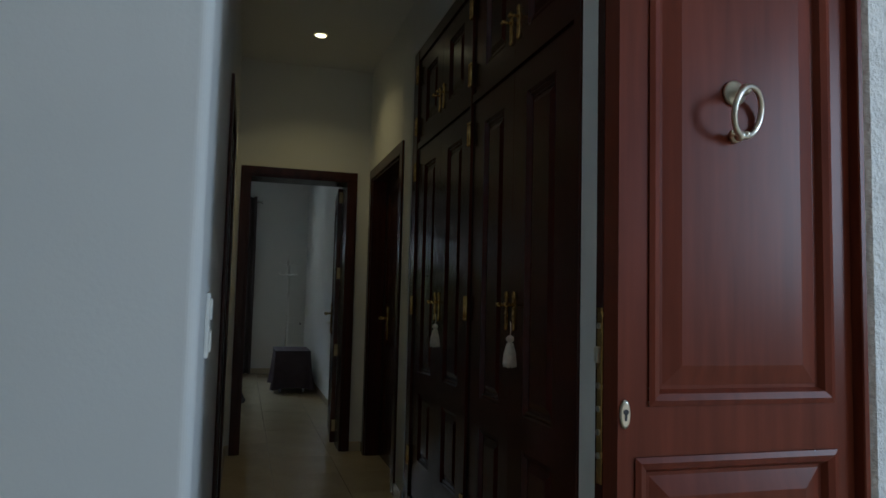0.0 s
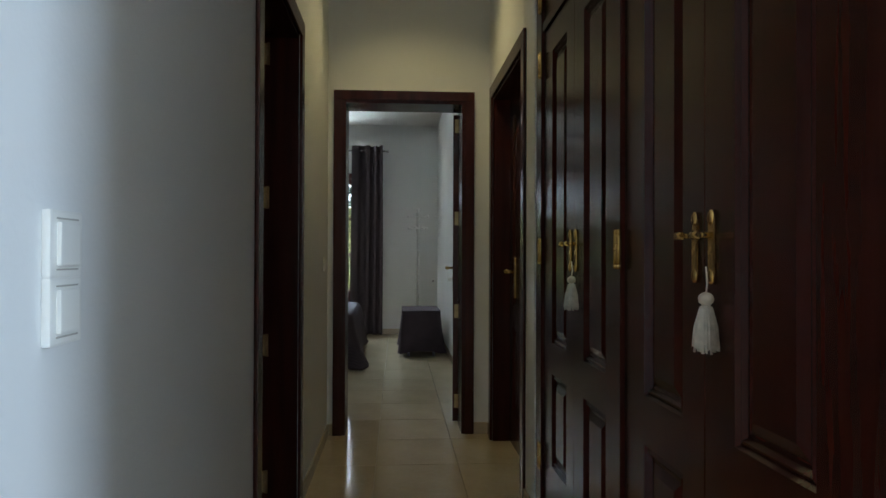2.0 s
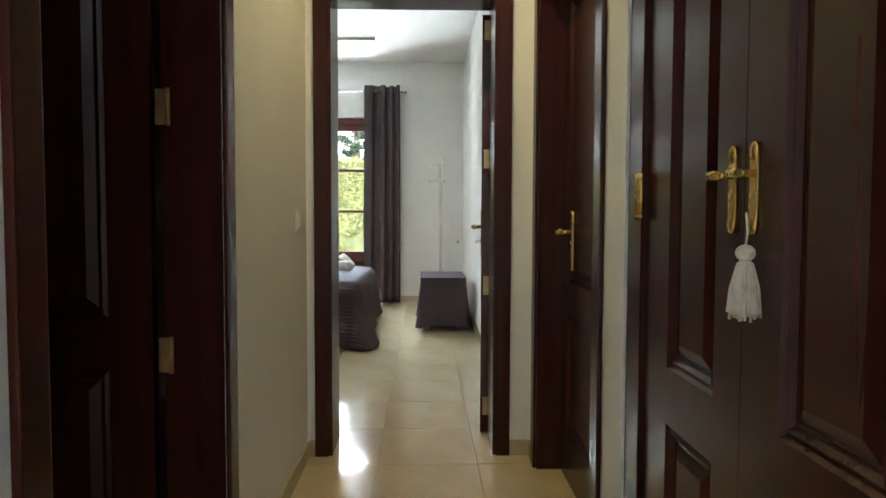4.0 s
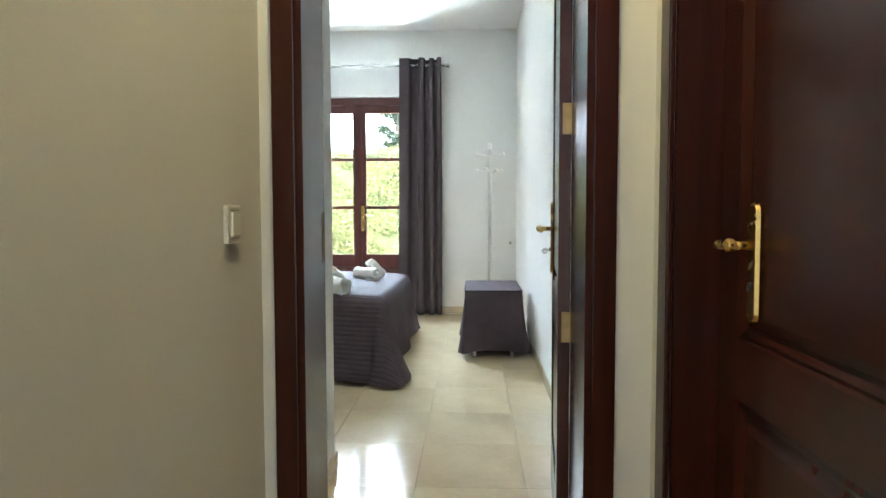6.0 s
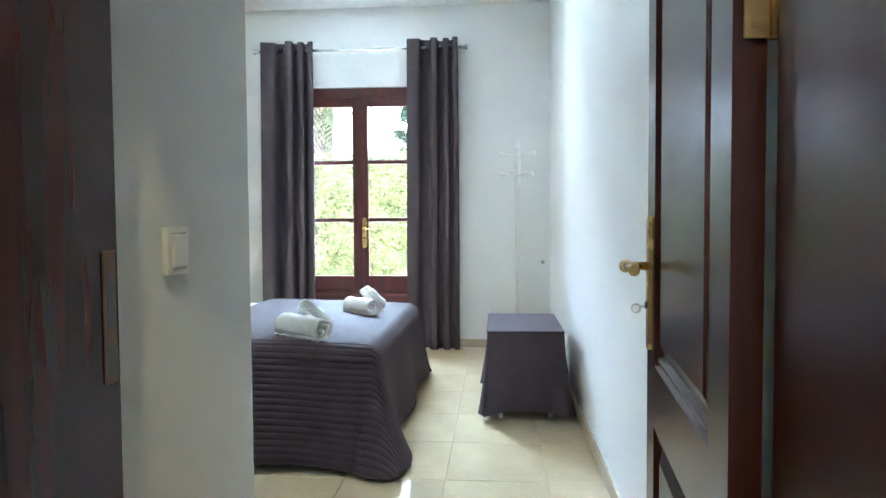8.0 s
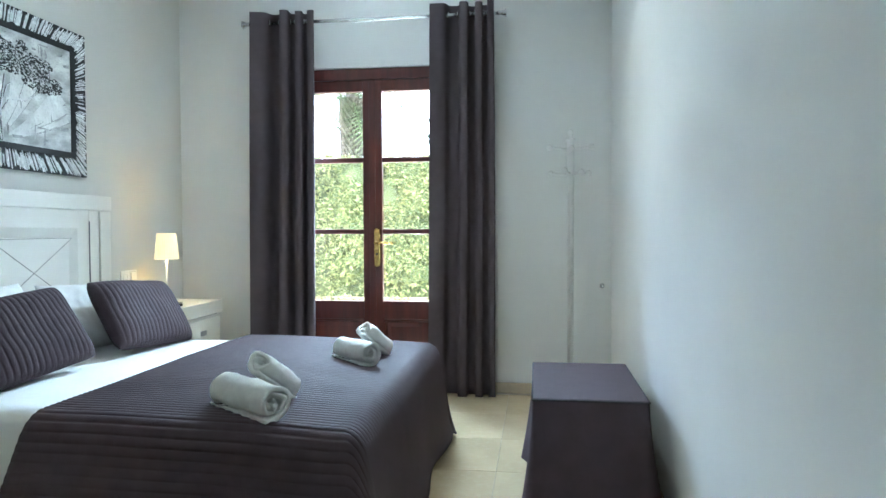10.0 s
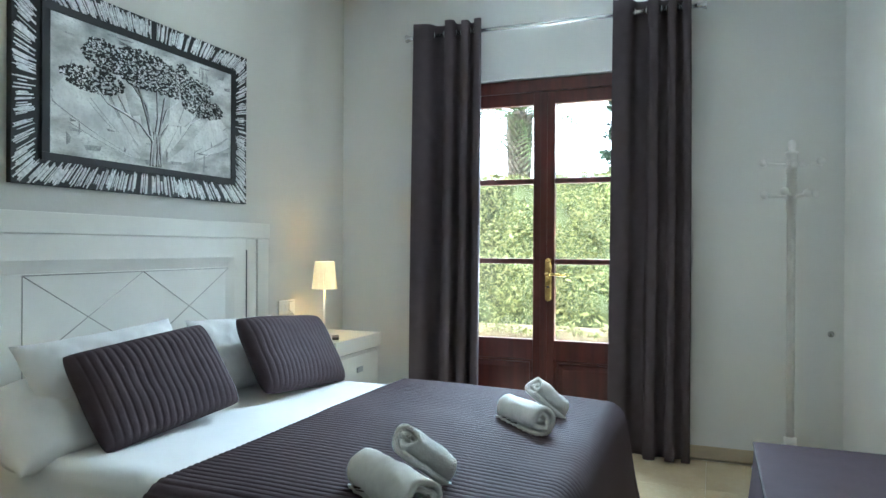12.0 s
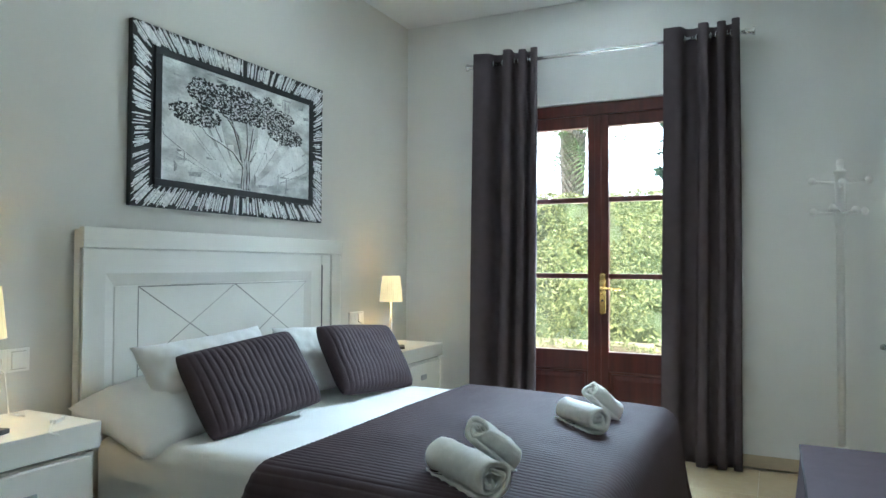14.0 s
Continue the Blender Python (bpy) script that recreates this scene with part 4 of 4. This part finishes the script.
for k in range(26):
    left = k % 2 == 0
    a0 = rnd.uniform(0.25, 1.25)
    r0, r1 = rnd.uniform(0.08, 0.2), rnd.uniform(0.3, 0.62)
    wide = rnd.uniform(0.05, 0.13)
    prev = None
    for i in range(11):
        q = r0 + (r1 - r0) * i / 10
        a = a0 + 0.35 * (q - r0)
        ends = []
        for off in (-wide, -wide + 0.012, wide):
            b = a + off * (0.6 + 0.6 * q)
            pu, pv = 0.5 + (-1 if left else 1) * q * math.cos(b), 1.0 - 1.35 * q * math.sin(b)
            ends.append((min(max(pu, 0.006), 0.994), min(max(pv, 0.008), 0.992)))
        if prev:
            lift = 0.0034 + 0.00008 * k
            for bm2, p, q2, h2 in ((edges, 0, 1, lift + 0.00004), (swathes, 1, 2, lift)):
                if k % 3 == 0 or bm2 is swathes or i > 4:
                    bm2.faces.new([bm2.verts.new(cpt(*c, h2)) for c in (prev[p], prev[q2], ends[q2], ends[p])])
        prev = ends
tagged(part("pale_swathe", swathes, SMEAR, pic), kind="stuff")
tagged(part("grey_swathe_edge", edges, SMEAR_GREY, pic), kind="stuff")
scuffs = B()
for k in range(46):
    u0, v0 = rnd.uniform(0.02, 0.95), rnd.choice((rnd.uniform(0.02, 0.2), rnd.uniform(0.7, 0.97), rnd.uniform(0.02, 0.97)))
    du, dv = rnd.uniform(0.02, 0.1), rnd.uniform(0.008, 0.03)
    if rnd.random() < 0.35:
        du, dv = dv * 0.7, du * 1.5
    scuffs.faces.new([scuffs.verts.new(cpt(min(0.99, max(0.01, u0 + x)), min(0.99, max(0.01, v0 + y)), 0.0056)) for x, y in ((0, 0), (du, rnd.uniform(-1, 1) * dv), (du * 0.9, dv), (du * 0.1, dv * 1.3))])
tagged(part("paint_scuff", scuffs, SMEAR_GREY, pic), kind="stuff")
crowns = [(0.28, 0.21, 0.14, 0.10), (0.44, 0.22, 0.17, 0.15), (0.58, 0.25, 0.13, 0.13), (0.22, 0.14, 0.06, 0.05), (0.74, 0.24, 0.12, 0.08), (0.19, 0.41, 0.14, 0.09), (0.12, 0.40, 0.08, 0.05),
          (0.80, 0.40, 0.13, 0.085), (0.74, 0.35, 0.08, 0.06), (0.66, 0.12, 0.035, 0.05)]
for mat, count, nm in ((BLACK, 2600, "foliage_dark"), (SILVER, 1300, "foliage_light")):
    tb = B()
    for k in range(count):
        cu, cv, ru, rv = crowns[rnd.choices(range(len(crowns)), [c[2] * c[3] for c in crowns])[0]]
        a, r = rnd.uniform(0, math.tau), math.sqrt(rnd.random())
        u, v = min(0.985, max(0.015, cu + 1.05 * ru * r * math.cos(a))), cv + 1.05 * rv * r * math.sin(a)
        x, y, z = cpt(u, v, 0.004 + 0.003 * rnd.random() + (0.002 if mat is SILVER else 0))
        s = rnd.uniform(0.006, 0.011) if mat is BLACK else rnd.uniform(0.0035, 0.0065)
        t0 = rnd.uniform(0, 3.14)
        vs = [tb.verts.new((x + (0.002 if i % 2 else 0), y + s * math.cos(t0 + i * 1.257), z + s * 0.7 * math.sin(t0 + i * 1.257))) for i in range(5)]
        tb.faces.new(vs)
    tagged(part(nm, tb, mat, pic), kind="stuff")
branches = [[(0.5, 0.985), (0.505, 0.75), (0.52, 0.58), (0.515, 0.36)], [(0.515, 0.985), (0.525, 0.72), (0.57, 0.5), (0.64, 0.4)], [(0.49, 0.8), (0.46, 0.6), (0.41, 0.36)],
            [(0.49, 0.78), (0.42, 0.66), (0.36, 0.62), (0.3, 0.45)], [(0.37, 0.62), (0.26, 0.56), (0.2, 0.46)], [(0.53, 0.75), (0.58, 0.62), (0.68, 0.6), (0.78, 0.5)],
            [(0.54, 0.985), (0.53, 0.7), (0.56, 0.4)], [(0.48, 0.985), (0.49, 0.78), (0.455, 0.5), (0.38, 0.36)], [(0.68, 0.6), (0.74, 0.52), (0.72, 0.44)], [(0.495, 0.985), (0.495, 0.85), (0.5, 0.7)], [(0.53, 0.985), (0.52, 0.85), (0.515, 0.7)]]
for k, br in enumerate(branches):
    part("branch", tube(B(), [cpt(u, v) for u, v in br], [0.0038, 0.003, 0.0024, 0.002][:len(br)], 6), SILVER, pic)
    part("branch_shade", tube(B(), [cpt(u - 0.004, v + 0.004, 0.0035) for u, v in br], [0.0028, 0.0024, 0.002, 0.0016][:len(br)], 6), BLACK, pic)

# ---- slipcovered box ----
ot = thing("slipcovered_chest", "low chest under a plum grey fitted cover, on castors", "chest")
ox0, ox1, oy0, oy1, oz = 0.54, 0.955, 7.925, 8.63, 0.488


def skirt_at(u, v):
    per = [(ox0, oy0), (ox1, oy0), (ox1, oy1), (ox0, oy1)]
    s = (u % 1.0) * 4
    i = int(s) % 4
    f = s - int(s)
    a, b = per[i], per[(i + 1) % 4]
    x, y = a[0] + (b[0] - a[0]) * f, a[1] + (b[1] - a[1]) * f
    nx, ny = ((0, -1), (1, 0), (0, 1), (-1, 0))[i]
    edge = min(f, 1 - f)
    fl = (1 - v) ** 1.5
    corner = max(0.0, 1 - edge / 0.22)
    spread = fl * (0.008 + 0.034 * corner ** 1.5) + 0.006 * fl * math.sin(f * 14 + i * 2)
    cx, cy = (ox0 + ox1) / 2, (oy0 + oy1) / 2
    x += nx * spread + (0.018 * fl * corner ** 3) * (1 if x > cx else -1)
    y += ny * spread + (0.018 * fl * corner ** 3) * (1 if y > cy else -1)
    if i == 1:
        x = min(x, EX - 0.018)
    return Vector((x, y, 0.035 + 0.02 * math.sin(f * math.pi) * (1 - v) + (oz - 0.035) * v))


part("skirt", grid(B(), 160, 14, skirt_at, True), BOXCLOTH, ot, "flared cloth skirt")
part("top_cover", box(B(), ox0, ox1, oy0, oy1, oz - 0.02, oz + 0.006, 0.008, 3), BOXCLOTH, ot)
pp = B()
ring = [(ox0, oy0), (ox1, oy0), (ox1, oy1), (ox0, oy1)]
for i in range(4):
    a, b = ring[i], ring[(i + 1) % 4]
    tube(pp, [(a[0], a[1], oz), (b[0], b[1], oz)], 0.0045, 6)
part("piping", pp, PIPING, ot, "dark piping along the top edge")
part("body", box(B(), ox0 + 0.012, ox1 - 0.012, oy0 + 0.012, oy1 - 0.012, 0.07, oz - 0.022), BOXCLOTH, ot)
for x in (ox0 + 0.07, ox1 - 0.07):
    for y in (oy0 + 0.05, oy1 - 0.05):
        cb = B()
        tube(cb, [(x - 0.012, y, 0.024), (x + 0.012, y, 0.024)], 0.024, 14)
        tube(cb, [(x, y, 0.04), (x, y, 0.075)], 0.01, 8)
        part("castor", cb, RUBBER, ot, "pale castor")

# ---- coat stand ----
cr = thing("coat_stand", "white lacquered coat stand against the white wall", "coat stand", pose(0.765, 9.79, 0))
part("pole", lathe(B(), [(0.019, 0.05), (0.019, 1.38), (0.024, 1.385), (0.024, 1.66), (0.03, 1.665), (0.03, 1.675), (0.014, 1.685), (0.02, 1.71), (0.016, 1.73), (0.004, 1.737)]), COATW, cr)
for k, (ang, z, ln) in enumerate(((0, 1.612, 0.13), (180, 1.612, 0.13), (90, 1.59, 0.12), (270, 1.59, 0.12), (20, 1.452, 0.12), (160, 1.452, 0.13), (250, 1.46, 0.12), (300, 1.45, 0.12))):
    ab = B()
    a = radians(ang)
    tube(ab, [(0.02 * math.cos(a), 0.02 * math.sin(a), z), (ln * 0.6 * math.cos(a), ln * 0.6 * math.sin(a), z + 0.004), (ln * math.cos(a), ln * math.sin(a), z + 0.012)], 0.0075, 8)
    ball(ab, (ln * math.cos(a), ln * math.sin(a), z + 0.012), 0.02, 12)
    part("peg", ab, COATW, cr)
for k in range(4):
    a = radians(45 + 90 * k)
    lb = B()
    tube(lb, [(0.012 * math.cos(a), 0.012 * math.sin(a), 0.2), (0.1 * math.cos(a), 0.1 * math.sin(a), 0.13), (0.2 * math.cos(a), 0.2 * math.sin(a), 0.03), (0.23 * math.cos(a), 0.23 * math.sin(a), 0.012)], [0.016, 0.015, 0.013, 0.012], 8)
    part("leg", lb, COATW, cr)
part("collar", lathe(B(), [(0.02, 0.19), (0.03, 0.195), (0.03, 0.235), (0.02, 0.24)]), COATW, cr)


hk = B()
lathe(hk, [(0.016, 0), (0.016, 0.004), (0.007, 0.008), (0.006, 0.024), (0.011, 0.03), (0.003, 0.034)])
tagged(part("wall_hook", hk, STEEL, m=pose(0.985, WY, 0.735, 90, 0, 0)), "small grey metal hook on the white wall", "wall hook")

# ---- ceiling fittings ----
def downlight(x, y):
    d = thing("downlight", "round recessed ceiling spot, switched on", "ceiling spot", pose(x, y, H), "ceiling spots")
    part("ring", torus(B(), (0, 0, -0.002), 0.043, 0.006), NICKEL, d)
    part("bulb", lathe(B(), [(0.036, 0.0), (0.034, -0.006), (0.02, -0.009), (0.003, -0.01)]), BULB, d, "glowing lamp face")


downlight(0.57, 4.02)
downlight(0.24, 8.7)
av = thing("ceiling_vent", "white slatted air vent in the ceiling", "air vent", pose(-0.22, 8.95, H))
vb = B()
for b in ((-0.3, 0.3, -0.1, -0.075), (-0.3, 0.3, 0.075, 0.1), (-0.3, -0.275, -0.0749, 0.0749), (0.275, 0.3, -0.0749, 0.0749)):
    box(vb, *b, -0.012, 0, 0.003)
part("frame", vb, PLASTIC, av)
part("backing", box(B(), -0.275, 0.275, -0.075, 0.075, -0.002, -0.0005), DARK, av)
for k in range(6):
    y = -0.062 + k * 0.025
    part("slat", box(B(), -0.274, 0.274, -0.008, 0.008, -0.001, 0.001), PLASTIC, av, m=pose(0, y, -0.007, 30, 0, 0))

# ---- garden ----
solid("ground", "pale gravel garden ground reaching far away", "ground", [(-150, 150, -150, 150, -0.2, -0.035)], GRAVEL)
# added glowing panel in place of the overexposed sky
solid("backdrop", "glowing panel added as an overexposed white sky far behind the garden", "sky", [(-90, 90, 70, 70.5, -1, 55)], SKY_GLOW)
solid("garden_terrace", "pale paved strip in front of the garden door", "terrace", [(-6, 6, 10.381, 12.6, -0.034, -0.01)], STONE, 0.004)
solid("hedge_kerb", "low bank of pale dry earth under the hedge", "kerb", [(-12, 10, 13.72, 13.95, -0.034, 0.27)], EARTH, 0.03)


def leaves(count, place, size, seed):
    rg = np.random.default_rng(seed)
    verts, faces = [], []
    for k in range(count):
        c = np.array(place(rg))
        d1_ = rg.normal(size=3)
        d1_ /= np.linalg.norm(d1_)
        d2_ = np.cross(d1_, rg.normal(size=3))
        d2_ /= np.linalg.norm(d2_)
        s = size * rg.uniform(0.6, 1.3)
        n0 = len(verts)
        verts += [tuple(c - d1_ * s), tuple(c + d2_ * s * 0.4), tuple(c + d1_ * s), tuple(c - d2_ * s * 0.4)]
        faces.append((n0, n0 + 1, n0 + 2, n0 + 3))
    return verts, faces


def leaf_mesh(name, verts, faces, mat, parent=None):
    me = bpy.data.meshes.new(name)
    me.from_pydata(verts, [], faces)
    me.materials.append(mat)
    ob = new(name, me)
    if parent:
        ob.parent = parent
    return ob


def hedge_place(rg, x0=-5.0, x1=2.2):
    x, z = rg.uniform(x0, x1), 0.16 + 1.92 * rg.random() ** 0.9
    lump = 0.10 * math.sin(x * 3.1) * math.sin(z * 3.7 + x) + 0.07 * math.sin(x * 8.3 + 2 * z) * math.sin(z * 9.1)
    top = 2.03 + 0.03 * math.sin(x * 5) + 0.02 * math.sin(x * 17)
    if rg.random() < 0.12:
        return x, rg.uniform(13.9, 14.7), top + rg.normal() * 0.025
    if z < 0.42 and rg.random() < 0.6:
        return x, 13.66 - abs(rg.normal()) * 0.04, 0.2 + 0.22 * rg.random() * (0.6 + 0.4 * math.sin(x * 9))
    return x, 13.86 - lump + abs(rg.normal()) * 0.05, min(z, top + rg.normal() * 0.02)


hedge = thing("hedge", "tall clipped green hedge in sunlight behind the garden door", "hedge")
# core box whose darker colour paints the shade between the leaves
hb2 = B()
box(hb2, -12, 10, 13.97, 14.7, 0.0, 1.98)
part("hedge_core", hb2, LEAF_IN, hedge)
v, f = leaves(46000, hedge_place, 0.022, 4)
tagged(leaf_mesh("leaf_mass", v, f, LEAF, hedge), kind="stuff")
v, f = leaves(7000, lambda rg: hedge_place(rg, -11.5, 9.5), 0.05, 5)
tagged(leaf_mesh("far_leaf_mass", v, f, LEAF, hedge), kind="stuff")

palm = thing("palm_tree", "palm with a shaggy fibrous trunk beyond the hedge", "palm tree", pose(-3.42, 20.0, -0.035) @ Matrix.Diagonal((1, 1, 0.84, 1)))
tb = B()
tube(tb, [(0, 0, 0), (0.03, 0, 1.2), (0, 0.02, 2.6), (0.02, 0, 3.5), (0.02, 0, 4.2), (0, 0, 4.85)], [0.2, 0.15, 0.13, 0.17, 0.22, 0.14], 16)
rg = random.Random(2)
for k in range(300):
    a, z = k * 2.399, 2.5 + k * 0.0073
    r = 0.12 + 0.06 * (z - 2.5) / 1.7 if z < 4.2 else 0.17
    tube(tb, [(r * math.cos(a), r * math.sin(a), z), ((r + 0.1) * math.cos(a), (r + 0.1) * math.sin(a), z + 0.15)], [0.05, 0.02], 5)
part("trunk", tb, BARK, palm)
for k in range(26):
    a = k * 2.399
    el = rg.uniform(-0.5, 1.2)
    ln = rg.uniform(1.5, 2.1)
    fbm = B()
    spine = []
    for s in [i / 9 for i in range(10)]:
        r = ln * s * math.cos(el * (1 - 0.3 * s))
        z = 4.75 + ln * s * math.sin(el) - 0.9 * ln * s * s * 0.6
        spine.append(Vector((r * math.cos(a), r * math.sin(a), z)))
    tube(fbm, spine, [0.018 - 0.0015 * i for i in range(10)], 5)
    side = Vector((-math.sin(a), math.cos(a), 0))
    for i in range(1, 10):
        for j in (0.0, 0.5):
            p = spine[i] if j == 0 else (spine[i] + spine[i - 1]) / 2
            w = 0.42 * math.sin(math.pi * (i - j) / 10) + 0.08
            for sg in (-1, 1):
                tip = p + side * sg * w + (spine[i] - spine[i - 1]) * 1.2 - Vector((0, 0, 0.16 * w + 0.03))
                b0 = (spine[i] - spine[i - 1]).normalized() * 0.02
                fbm.faces.new((fbm.verts.new(p - b0), fbm.verts.new(p + b0), fbm.verts.new(tip)))
    part("frond", fbm, PALM, palm)

con = thing("conifer_tree", "slender dark conifer beyond the hedge", "conifer", pose(-1.2, 20.0, -0.035))
tb = B()
tube(tb, [(0, 0, 0), (0, 0, 3), (0, 0, 6.2)], [0.14, 0.09, 0.02], 10)
for k in range(40):
    a, z = k * 2.4, 0.8 + k * 0.125
    r = 0.75 * (1 - z / 7.0)
    tube(tb, [(0, 0, z), (r * math.cos(a), r * math.sin(a), z + 0.25 * r)], [0.025, 0.006], 5)
part("trunk", tb, BARK, con)


def con_place(rg_):
    z = rg_.uniform(0.7, 6.4)
    k = int((z - 0.8) / 0.125)
    a = k * 2.4 + rg_.normal() * 0.3
    r = 0.85 * (1 - z / 7.0) * math.sqrt(rg_.uniform(0.05, 1))
    return r * math.cos(a) + rg_.normal() * 0.05, r * math.sin(a) + rg_.normal() * 0.05, z + 0.25 * r + rg_.normal() * 0.05


v, f = leaves(9000, con_place, 0.06, 7)
tagged(leaf_mesh("crown", v, f, CONIFER, con), kind="stuff")

# ---- floor ----
fl = tagged(part("floor", box(B(), -4.0, 2.4, -1.2, 10.38, -0.15, -0.012), GROUT), "polished cream floor tiles with thin joints", "floor", kind="structure")
TX, TY, JO = 0.43, 0.4975, 0.002
tm = mesh_of("tile", box(B(), JO / 2, TX - JO / 2, JO / 2, TY - JO / 2, -0.0115, 0.0, 0.0012), TILE)
for i in range(-11, 6):
    for j in range(-3, 22):
        x, y = 0.37 + i * TX, 0.085 + j * TY
        if x < -4.0 or x + TX > 2.4 or y < -1.2 or y + TY > 10.37:
            continue
        ob = new("tile", tm)
        ob.parent = fl
        ob.location = (x, y, 0)
